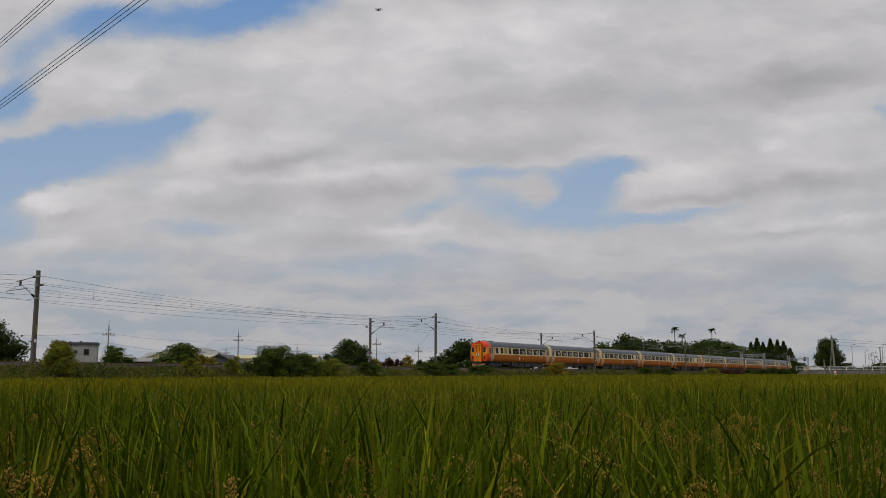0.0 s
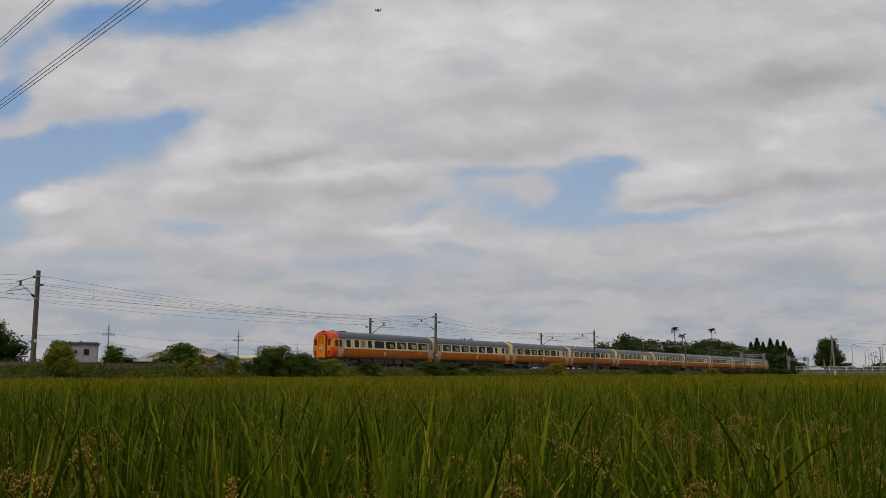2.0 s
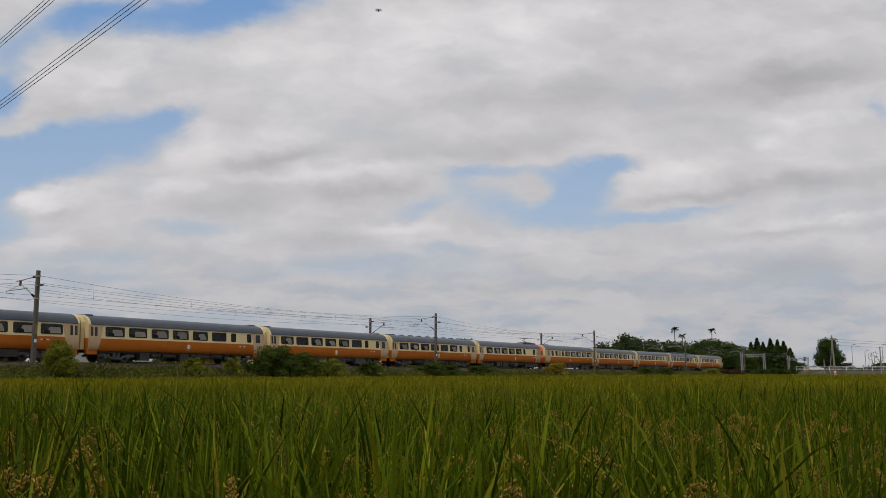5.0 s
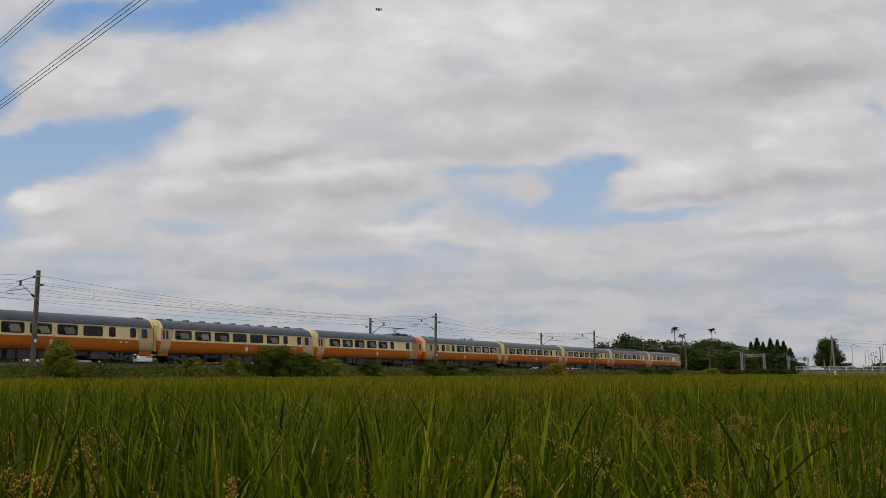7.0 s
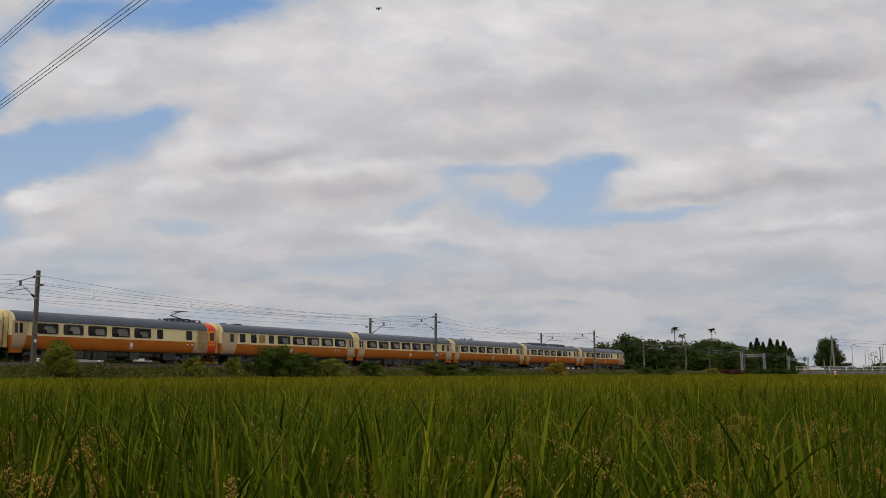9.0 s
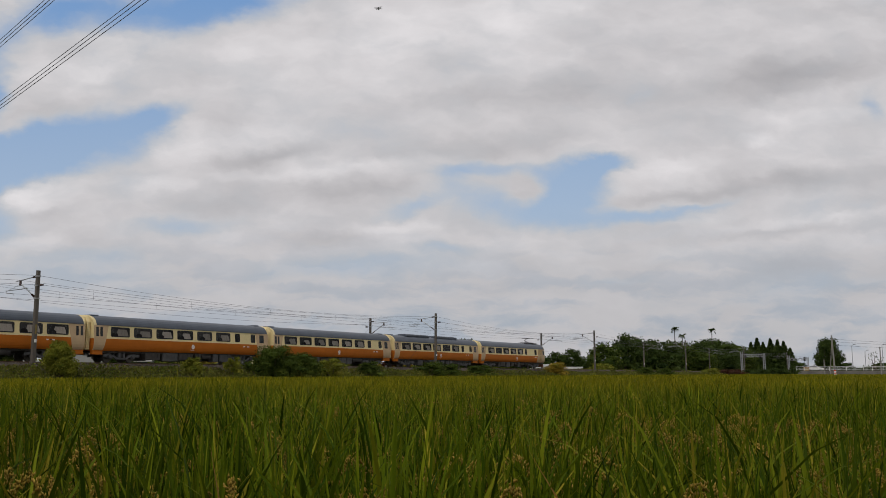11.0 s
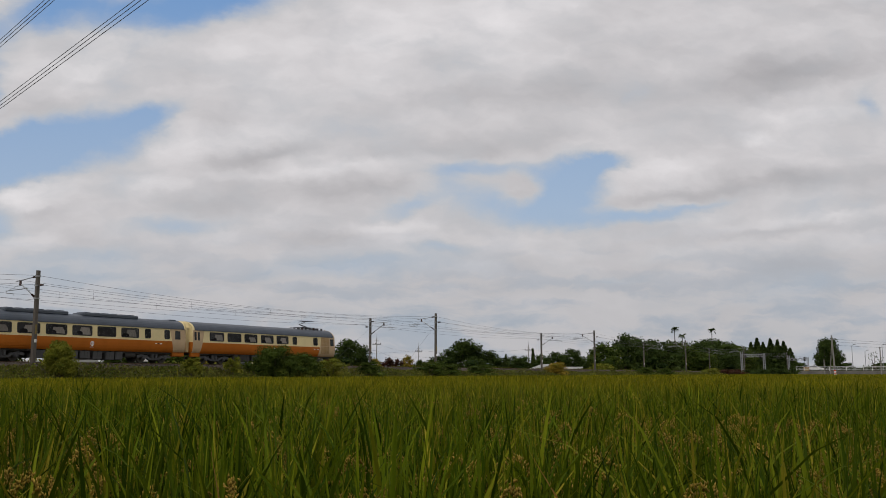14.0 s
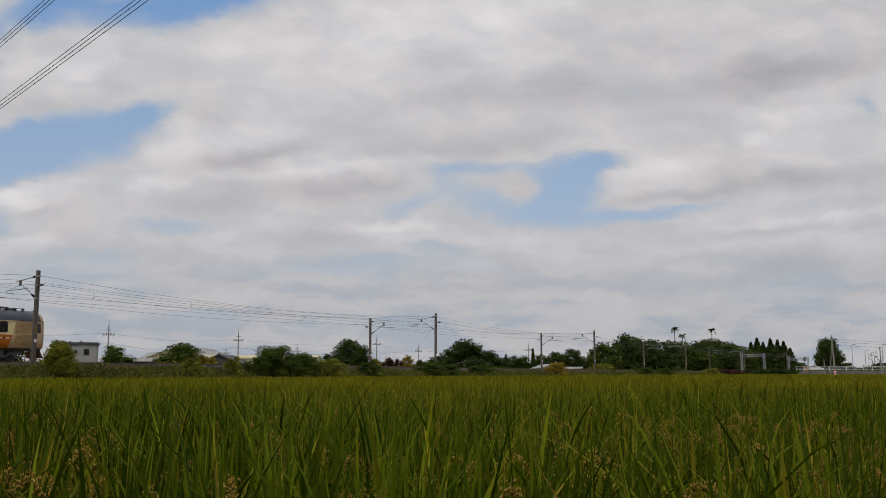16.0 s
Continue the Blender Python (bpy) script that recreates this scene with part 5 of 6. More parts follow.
for k, (x, y, h, w) in enumerate(((13.5, 222, 4.4, 3.6), (16.5, 224, 5.0, 4.0), (19.0, 222, 4.8, 4), (26.5, 226, 4.6, 5), (31, 230, 5.8, 5), (35, 230, 5.6, 5), (39, 232, 6.2, 6), (21, 226, 4.2, 4), (10, 224, 3.8, 4))):
    tree("tree", x, y, h, w, L_DARK if k % 2 else L_MID, "small distant tree beyond the railway", "tree", 100 + k, low=0.06, lobes=8, size=0.5, per=260, group="distant trees")
for k, (x, y, h, w) in enumerate(((18.5, 219, 5.4, 5.0), (24.0, 218, 5.6, 5.2), (28.0, 220, 6.2, 6.0), (32.5, 221, 7.0, 6.6))):
    tree("tree", x, y, h, w, L_DARK, "small distant tree beyond the railway", "tree", 210 + k, low=0.06, lobes=10, size=0.45, per=280, group="distant trees")
for k, (x, y, h, w) in enumerate(((-57.5, 143, 2.7, 5.0), (-53.0, 141, 2.9, 4.6))):
    tree("bush", x, y, h, w, L_MID, "low green bush in front of a grey house", "bush", 220 + k, low=0.05, lobes=10, size=0.3, group="bushes by the house")
tree("bush", 34.6, 197, 3.4, 5.0, L_LIGHT, "pale yellow-green mound of a bush behind the railway", "bush", 120, low=0.04, lobes=10, size=0.35, depth=3)
for k, (x, h) in enumerate(((22.2, 6.6), (15.5, 5.4), (36.5, 5.6), (-24.3, 5.0), (-22.6, 5.2), (-21.0, 4.4))):
    conifer(x, 222 if x > 0 else 200, h, 1.9, 130 + k)
for k, (x, h) in enumerate(((131.3, 13.4), (133.9, 15.2), (136.5, 13.4), (139.6, 14.9), (142.6, 14.5), (145.2, 13.8), (147.8, 11.0), (128.6, 10.2))):
    conifer(x, 383, h, 8.8 + 0.8 * (k % 2), 140 + k)
for k, (x, h) in enumerate(((127.5, 7.5), (133.7, 9.2), (139.0, 9.6), (144.3, 9.6), (149.1, 8.2), (153.5, 5.8))):
    tree("tree", x, 387, h, 8.0, L_DARK, "low dark tree at the foot of the conifers", "tree", 170 + k, low=0.05, lobes=9, size=0.9, per=260, group="trees of the grove")
palm(65.5, 254, 13.8, 1)
palm(67.6, 254, 11.8, 2)
palm(82.3, 275, 14.4, 3)
palm(82.8, 277, 10.5, 4)
tree("tree", 111.4, 262, 10.6, 5.8, L_DARK, "rounded dark street tree beyond the road", "tree", 150, low=0.1, lobes=15, size=0.5)
tree("tree", 113.6, 263, 11.2, 6.0, L_DARK, "rounded dark street tree beyond the road", "tree", 151, low=0.1, lobes=15, size=0.5)
tree("tree", 116.0, 264, 7.4, 3.6, L_DARK, "rounded dark street tree beyond the road", "tree", 152, low=0.1, lobes=9, size=0.5)
tree("tree", 122.5, 273, 4.4, 7, L_DARK, "low dark tree beyond the road", "tree", 153, low=0.1, lobes=9, size=0.5)
tree("tree", 116.9, 244, 7.0, 4.6, L_MID, "thin sparse-leaved tree beside the road", "tree", 154, low=0.35, lobes=9, size=0.4, per=36)

for k, (x, y, h, w) in enumerate(((75.0, 212, 2.2, 3.6), (77.8, 213, 2.5, 3.4), (80.6, 214, 2.4, 3.6), (83.3, 215, 2.5, 3.4))):
    tree("shrub", x, y, h, w, L_DARK, "clipped dark hedge shrub at the field's edge", "shrub", 190 + k, low=0.04, lobes=9, size=0.4, group="hedge at the crossing")


def far_treeline():
    """The low wooded distance all along the horizon."""
    rng = np.random.default_rng(9)
    n = 26000
    az = np.radians(rng.uniform(-50, 50, n))
    r = rng.uniform(420, 520, n)
    h = 2.2 + 2.6 * (0.5 + 0.5 * np.sin(az * 31) * np.sin(az * 83 + 1)) + rng.normal(0, 0.5, n)
    P = np.stack([r * np.sin(az), r * np.cos(az), np.maximum(0.2, h * rng.uniform(0, 1, n) ** 0.6)], 1)
    O = np.stack([0 * az, -1 + 0 * az, 0.3 + 0 * az], 1)
    ob = quads_mesh("treeline", leaf_cards(rng, P, O, 2.6), 4, CARD, L_DARK)
    tagged(ob, "low dark line of distant trees", "trees", kind="stuff")


far_treeline()


def bank_weeds():
    rng = np.random.default_rng(12)
    n = 165000
    s = -25 + 330 * rng.uniform(0, 1, n) ** 1.9
    off = rng.uniform(2.8, 9.2, n)
    P = np.zeros((n, 3))
    thick = 0.5 + 0.5 * np.sin(s * 0.55 + 1.3 * np.sin(s * 0.21)) * np.sin(s * 0.17 + off)
    for i in range(n):
        p = on_line(s[i], off[i])
        P[i] = (p.x, p.y, ground_z(s[i], off[i]) + rng.uniform(0.0, (0.22 + 0.55 * thick[i]) * min(1.0, 0.5 + 0.4 * (off[i] - 2.8))))
    O = np.tile(np.array([[0.3, -0.6, 0.6]]), (n, 1))
    a = quads_mesh("bank_weeds", leaf_cards(rng, P, O, 0.15, 0.6), 4, CARD, L_WEED)
    tagged(a, "tangled green weeds and creepers on the bank", "weeds", kind="stuff")
    k = (rng.uniform(0, 1, n) < 0.25) & (np.sin(s * 0.23 + 2) * np.sin(s * 0.61 + off * 0.7) > 0.25)
    b = quads_mesh("bank_creeper", leaf_cards(rng, P[k] + np.array([0, 0, 0.06]), O[k], 0.13, 0.5), 4, CARD, L_MID)
    tagged(b, "patches of green creeper on the bank", "weeds", kind="stuff")


bank_weeds()


def far_side_scrub():
    """Low scrub on the other side of the tracks."""
    rng = np.random.default_rng(14)
    n = 26000
    s = -30 + 330 * rng.uniform(0, 1, n) ** 1.2
    off = rng.uniform(-13, -7.6, n)
    P = np.zeros((n, 3))
    h = 0.5 + 0.5 * np.sin(s * 0.31 + np.sin(s * 0.13))
    for i in range(n):
        p = on_line(s[i], off[i])
        P[i] = (p.x, p.y, ground_z(s[i], off[i]) + rng.uniform(0.0, 0.5 + 0.5 * h[i]))
    ob = quads_mesh("trackside_scrub", leaf_cards(rng, P, np.tile(np.array([[0.3, -0.6, 0.6]]), (n, 1)), 0.3, 0.4), 4, CARD, L_WEED)
    tagged(ob, "low green scrub beyond the tracks", "weeds", kind="stuff")


far_side_scrub()
# ---------------------------------------------------------------- buildings, road and fence
M_GREYWALL = rough_paint("grey_render", (0.30, 0.30, 0.29), 0.85, vary=0.3, scale=0.6, fine=8, bump=0.15)
M_CREAMWALL = rough_paint("cream_sheet_cladding", (0.58, 0.53, 0.30), 0.6, vary=0.2, scale=0.4, fine=6, bump=0.1)
M_DARKROOF = rough_paint("dark_sheet_roof", (0.05, 0.05, 0.055), 0.6, vary=0.35, scale=0.6, fine=8, bump=0.1)
M_PALEROOF = rough_paint("pale_sheet_roof", (0.30, 0.30, 0.29), 0.55, vary=0.25, scale=0.6, fine=8, bump=0.1)
M_FENCE = rough_paint("white_fence_paint", (0.72, 0.73, 0.74), 0.5, vary=0.2, scale=2, fine=20)
M_WALL = rough_paint("stained_retaining_concrete", (0.18, 0.168, 0.15), 0.9, vary=0.5, scale=0.5, fine=8, bump=0.2)
M_ASPHALT = rough_paint("asphalt", (0.055, 0.055, 0.058), 0.9, vary=0.3, scale=0.8, fine=30, bump=0.3)


def flat_house():
    h = empty("house", pose(-60.5, 150, 0.0, 0, 0, 18))
    tagged(h, "grey two-storey concrete house with a flat dark-rimmed roof", "house")
    bm = bmesh.new()
    box(bm, -2.6, 0, -0.2, 2.6, 4, 5.9)
    part("wall", bm, M_GREYWALL, h)
    bm = bmesh.new()
    box(bm, -2.75, -0.2, 5.9, 2.75, 4.2, 6.35, 0.04)
    box(bm, -0.35, 2.2, 6.35, 0.0, 2.6, 6.62, 0.04)
    box(bm, -2.0, 2.4, 6.35, -1.7, 2.8, 6.6, 0.04)
    part("roof", bm, M_DARKROOF, h)
    bm = bmesh.new()
    box(bm, -2.85, -0.5, 2.75, 2.85, 0.0, 2.95)
    part("ledge", bm, M_DARKROOF, h)
    for x, z, w, t in ((-0.75, 4.75, 0.5, 0.5), (0.95, 4.75, 0.8, 0.95), (-1.6, 1.3, 0.9, 1.0), (0.9, 1.2, 0.9, 1.2)):
        bm = bmesh.new()
        box(bm, x - w / 2 - 0.08, -0.06, z - t / 2 - 0.08, x + w / 2 + 0.08, 0.02, z + t / 2 + 0.08)
        win = part("window", bm, M_CONCRETE, h)
        bm = bmesh.new()
        box(bm, x - w / 2, -0.075, z - t / 2, x + w / 2, -0.05, z + t / 2)
        part("pane", bm, M_GLASS, win, "dark window glass")


flat_house()


def shed(name, x, y, turn, w, d, eave, ridge, wall, roof, label, ribs=0):
    """A gabled shed; its ridge runs along its depth."""
    h = empty(name, pose(x, y, 0, 0, 0, turn))
    tagged(h, label, "shed")
    bm = bmesh.new()
    prof = [(-w / 2, -0.3), (w / 2, -0.3), (w / 2, eave), (0, ridge), (-w / 2, eave)]
    loft(bm, [[(a, b, c) for a, c in prof] for b in (0, d)])
    part("wall", bm, wall, h)
    bm = bmesh.new()
    for s in (-1, 1):
        a, b = (s * (w / 2 + 0.3), eave - 0.3 * (ridge - eave) / (w / 2)), (0, ridge)
        loft(bm, [[(a[0], yy, a[1] + 0.02), (b[0], yy, b[1] + 0.02), (b[0], yy, b[1] + 0.16), (a[0], yy, a[1] + 0.16)] for yy in (-0.3, d + 0.3)])
    part("roof", bm, roof, h)
    for k in range(ribs):
        bm = bmesh.new()
        xx = -w / 2 + (k + 0.5) * w / ribs
        box(bm, xx - 0.06, -0.05, 0, xx + 0.06, 0.0, eave)
        part("panel_rib", bm, wall, h)


shed("warehouse", -59.0, 200, -4, 13.5, 22, 4.7, 7.1, M_CREAMWALL, M_PALEROOF, "cream gabled warehouse with a pale roof", ribs=9)
shed("warehouse", -51.5, 206, 86, 14, 16, 4.0, 5.8, M_CREAMWALL, M_PALEROOF, "long cream warehouse with rooftop tanks", ribs=9)
shed("shed", -32.6, 131, 0, 4.9, 9, 2.75, 3.85, M_DARKROOF, M_DARKROOF, "low dark sheet-metal shed with a gable", ribs=5)
shed("shed", -37.2, 133, 0, 4.2, 9, 2.9, 3.7, M_DARKROOF, M_PALEROOF, "low dark shed with a pale roof", ribs=5)
shed("warehouse", -27.0, 195, 90, 9, 30, 4.3, 4.9, M_CREAMWALL, M_CREAMWALL, "long low cream workshop building", ribs=0)
shed("shed", -54.5, 131, 90, 4, 9, 2.2, 2.9, M_GREYWALL, M_PALEROOF, "small grey shed with a flat pale roof")
shed("shed", -42.6, 133, 90, 4.0, 4.4, 2.9, 3.3, M_DARKROOF, M_GREYWALL, "low dark shed with a long pale sheet roof")
shed("house", 24.2, 200, 10, 7.0, 8, 1.9, 3.1, M_PALEROOF, M_PALEROOF, "white low house with a grey roof beyond the line")
shed("house", 31.5, 205, 80, 6, 5, 1.6, 2.5, M_DARKROOF, M_GREYWALL, "grey low house beyond the line")
for x in (-56.4, -54.9):
    bm = bmesh.new()
    tube(bm, (x, 206, 4.2), (x, 206, 6.0), 0.55, seg=12)
    tube(bm, (x, 206, 6.0), (x, 206, 6.2), 0.55, 0.2, seg=12)
    tagged(part("water_tank", bm, M_STEEL), "round steel water tank on a roof", "water tank", group="roof tanks")


def road():
    a2 = Vector((92.5, 236, 0))
    d = (Vector((112.0, 226, 0)) - a2).normalized()
    side = Vector((-d.y, d.x, 0))
    L = 110.0

    def at(t, o, z):
        p = a2 + d * t + side * o
        return Vector((p.x, p.y, z))
    bm = bmesh.new()
    loft(bm, [[at(t, 0, -0.3), at(t, 7, -0.3), at(t, 7, 1.72), at(t, 0, 1.72)] for t in (0.3, 20, L)])
    tagged(part("road", bm, M_ASPHALT), "raised asphalt road on a bank", "road", kind="structure")
    bm = bmesh.new()
    loft(bm, [[at(t, -0.5, -0.3), at(t, -0.02, -0.3), at(t, -0.02, 1.88), at(t, -0.5, 1.88)] for t in (0, L)])
    tagged(part("retaining_wall", bm, M_WALL), "grey concrete retaining wall beside the road", "wall", kind="structure")
    fence = empty("fence", pose(0, 0, 0))
    tagged(fence, "white metal railing along the road", "fence")
    bm = bmesh.new()
    tube(bm, at(0, -0.25, 1.88), at(0, -0.25, 2.9), 0.06, seg=6)
    post = part("post", bm, M_FENCE, fence)
    for k in range(1, 56):
        again("post", post, Matrix.Translation(d * 2.0 * k), fence)
    for z in (2.2, 2.52, 2.85):
        bm = bmesh.new()
        tube(bm, at(0, -0.25, z), at(L, -0.25, z), 0.055, seg=6)
        part("rail", bm, M_FENCE, fence)
    for t, h in ((13.5, 8.5), (16.5, 7.0), (20.5, 8.5), (26, 6.0)):
        p = at(t, 1.2, 1.72)
        m = empty("street_lamp", pose(p.x, p.y, p.z))
        tagged(m, "slim grey street lamp post beside the road", "street lamp", group="posts along the road")
        bm = bmesh.new()
        tube(bm, (0, 0, 0), (0, 0, h - 2.0), 0.09, 0.06, seg=6)
        tube(bm, (0, 0, h - 2.0), (0.6, 0, h - 1.7), 0.05, 0.04, seg=6)
        part("post", bm, M_STEEL, m)
        bm = bmesh.new()
        box(bm, 0.4, -0.1, h - 1.76, 1.0, 0.1, h - 1.64, 0.02)
        part("lamp_head", bm, M_STEEL, m)


road()


def parked_car(x, y, z, turn, paint, label):
    c = empty("car", pose(x, y, z, 0, 0, turn))
    tagged(c, label, "car", group="cars on the road")
    bm = bmesh.new()
    prof = [(-2.1, 0.35), (2.1, 0.35), (2.15, 0.7), (1.9, 0.92), (1.0, 1.0), (0.4, 1.45), (-1.2, 1.47), (-1.9, 1.05), (-2.15, 0.95)]
    loft(bm, [[(a, y * (0.9 if z > 1.1 else 1.0), z) for a, z in prof] for y in (-0.82, 0.82)])
    part("body", bm, paint, c)
    for y in (-0.80, 0.80):
        bm = bmesh.new()
        loft(bm, [[(0.85, y * k, 1.02), (0.35, y * k * 0.96, 1.4), (-1.1, y * k * 0.96, 1.41), (-1.7, y * k, 1.05)] for k in (0.98, 1.03)])
        part("side_window", bm, M_GLASS, c)
    for a in (-1.3, 1.3):
        for y in (-0.78, 0.78):
            bm = bmesh.new()
            tube(bm, (a, y - 0.1, 0.32), (a, y + 0.1, 0.32), 0.32, seg=14)
            w = part("wheel", bm, M_RUBBER, c)


parked_car(98.9, 239.5, 1.72, -27, M_WHITE, "small white car on the raised road")


def crossing_cabinet():
    """The orange box beside the level crossing."""
    m = empty("crossing_cabinet", pose(96.6, 239.6, 1.72, 0, 0, -27))
    tagged(m, "orange-yellow equipment cabinet beside the level crossing", "cabinet")
    bm = bmesh.new()
    box(bm, -0.7, -0.4, 0.0, 0.7, 0.4, 1.0, 0.06)
    part("body", bm, M_OCHRE, m)
    bm = bmesh.new()
    box(bm, -0.76, -0.46, 1.0, 0.76, 0.46, 1.1, 0.03)
    part("lid", bm, M_PILOT, m, "faded lid")


crossing_cabinet()


def leaning_pole():
    m = empty("utility_pole", pose(78.3, 180, 0, 0, -2.2, 0))
    tagged(m, "tall grey utility pole with a stay at the field's edge", "utility pole", group="utility poles")
    bm = bmesh.new()
    tube(bm, (0, 0, -0.3), (0, 0, 8.8), 0.20, 0.13, seg=8)
    part("pole", bm, M_CONCRETE, m)
    bm = bmesh.new()
    tube(bm, (-1.0, 0.3, -0.3), (-0.1, 0, 7.6), 0.09, 0.07, seg=6)
    part("strut", bm, M_CONCRETE, m)
    bm = bmesh.new()
    box(bm, -0.7, -0.05, 7.9, 0.7, 0.05, 8.05)
    part("crossarm", bm, M_STEEL, m)
    for k in range(5):
        bm = bmesh.new()
        tube(bm, (0, 0, 0.6 + 0.25 * k), (0, 0, 0.85 + 0.25 * k), 0.225, seg=10)
        part("warning_band", bm, M_WHITE if k % 2 else M_RED, m, "white band" if k % 2 else "red band")
    for x, h in ((76.6, 3.9), (88.0, 6.5)):
        bm = bmesh.new()
        tube(bm, (x, 181, -0.2), (x, 181, h), 0.13, 0.10, seg=8)
        tagged(part("marker_post", bm, M_CONCRETE), "pale concrete post at the field's edge", "post")
    a = Vector((78.0, 180, 8.0))
    for dz in (0, -0.5, -1.2):
        cable(a + Vector((0, 0, dz)), Vector((130, 170, 7.5 + dz * 0.5)), 1.0, 0.016)


leaning_pole()


# ---------------------------------------------------------------- the drone over the field
def build_drone():
    m = empty("drone", pose(-3.05, 40, 18.16))
    m.scale = (0.76, 0.76, 0.76)
    tagged(m, "small dark quadcopter drone hovering in the air", "drone")
    bm = bmesh.new()
    box(bm, -0.055, -0.11, -0.045, 0.055, 0.11, 0.045, 0.02)
    part("body", bm, M_RUBBER, m)
    bm = bmesh.new()
    tube(bm, (0, -0.1, -0.05), (0, -0.14, -0.06), 0.03, seg=8)
    part("gimbal", bm, M_UNDER, m)
    for sx in (-1, 1):
        for sy in (-1, 1):
            tip = Vector((sx * 0.15, sy * 0.13, 0.02 + 0.012 * sy))
            bm = bmesh.new()
            tube(bm, (sx * 0.04, sy * 0.07, 0), tip, 0.015, 0.011, seg=6)
            arm = part("arm", bm, M_RUBBER, m)
            bm = bmesh.new()
            tube(bm, tip - Vector((0, 0, 0.04)), tip + Vector((0, 0, 0.03)), 0.018, seg=8)
            part("motor_pod", bm, M_UNDER, arm)
            bm = bmesh.new()
            box(bm, tip.x - 0.10, tip.y - 0.012, tip.z + 0.032, tip.x + 0.10, tip.y + 0.012, tip.z + 0.037)
            part("propeller", bm, M_STEEL, arm)
    return m


drone = build_drone()
# ---------------------------------------------------------------- the rice field
def blade_mesh(name, x, y, base, L, width, turn, lean, droop, seg, material, label, fold=True, seed=1):
    """Long tapering leaves that rise, lean and bend over; fold gives each a mid-rib."""
    rng = np.random.default_rng(seed)
    count = len(x)
    dx, dy = np.cos(turn), np.sin(turn)
    face = turn + np.pi / 2 + rng.uniform(-1.0, 1.0, count)
    wx, wy = np.cos(face), np.sin(face)
    w = width * rng.uniform(0.6, 1.2, count)
    a = 3 if fold else 2
    V = np.zeros((count, a * seg + 1, 3))
    for k in range(seg + 1):
        t = k / seg
        out = L * (np.sin(lean) * t + droop * t ** 3 * 0.6)
        z = base + L * (np.cos(lean) * t - droop * t ** 4 * 0.35)
        cx, cy = x + dx * out, y + dy * out
        ww = w * (0.55 + 1.0 * t - 1.45 * t ** 2.2) * 0.5
        if k == seg:
            V[:, a * seg] = np.stack([cx, cy, z], 1)
        else:
            V[:, a * k] = np.stack([cx - wx * ww, cy - wy * ww, z], 1)
            V[:, a * k + a - 1] = np.stack([cx + wx * ww, cy + wy * ww, z], 1)
            if fold:
                V[:, a * k + 1] = np.stack([cx + dx * ww * 0.35, cy + dy * ww * 0.35, z], 1)
    F = []
    for k in range(seg):
        for j in range(a - 1):
            p = a * k + j
            if k < seg - 1:
                F += [(p, p + 1, p + a + 1), (p, p + a + 1, p + a)]
            else:
                F.append((p, p + 1, a * seg))
    ob = quads_mesh(name, V, a * seg + 1, F, material, smooth=True)
    return tagged(ob, label, "rice", kind="stuff")


def hills(rng, r0, r1, half, du, dv, outside=False):
    """The planted hills: rows askew to the view, a hand apart."""
    k = int(r1 / du) + 2
    u, v = np.meshgrid(np.arange(-k, k) * du, np.arange(-k, k) * dv)
    u, v = u.ravel() + rng.uniform(-0.04, 0.04, u.size), v.ravel() + rng.uniform(-0.04, 0.04, u.size)
    c, s = math.cos(0.35), math.sin(0.35)
    x, y = u * c - v * s, u * s + v * c
    r = np.hypot(x, y)
    inside = np.abs(np.arctan2(x, y)) < radians(half)
    keep = (r > r0) & (r < r1) & (~inside if outside else inside)
    return x[keep], y[keep]


def rice_zone(name, r0, r1, du, dv, each, width, length, seg, material, label, seed, fold, top=0.975, half=34, outside=False):
    rng = np.random.default_rng(seed)
    hx, hy = hills(rng, r0, r1, half, du, dv, outside)
    n = len(hx) * each
    x = np.repeat(hx, each) + rng.normal(0, 0.035, n)
    y = np.repeat(hy, each) + rng.normal(0, 0.035, n)
    L = length * rng.uniform(0.7, 1.15, n)
    turn = rng.uniform(0, 2 * np.pi, n)
    lean = np.where(rng.uniform(0, 1, n) < 0.5, np.abs(rng.normal(0.13, 0.08, n)), np.abs(rng.normal(0.34, 0.14, n)))
    droop = np.where(lean < 0.2, 0.03, np.maximum(0, rng.normal(0.16, 0.16, n)))
    tip = top + 0.05 * np.sin(x * 1.3 + y * 0.9) + np.clip(rng.normal(0, 0.07, n), -0.2, 0.14)
    base = tip - L * np.cos(lean) + droop * L * 0.3
    return blade_mesh(name, x, y, base, L, width, turn, lean, droop, seg, material, label, fold, seed)


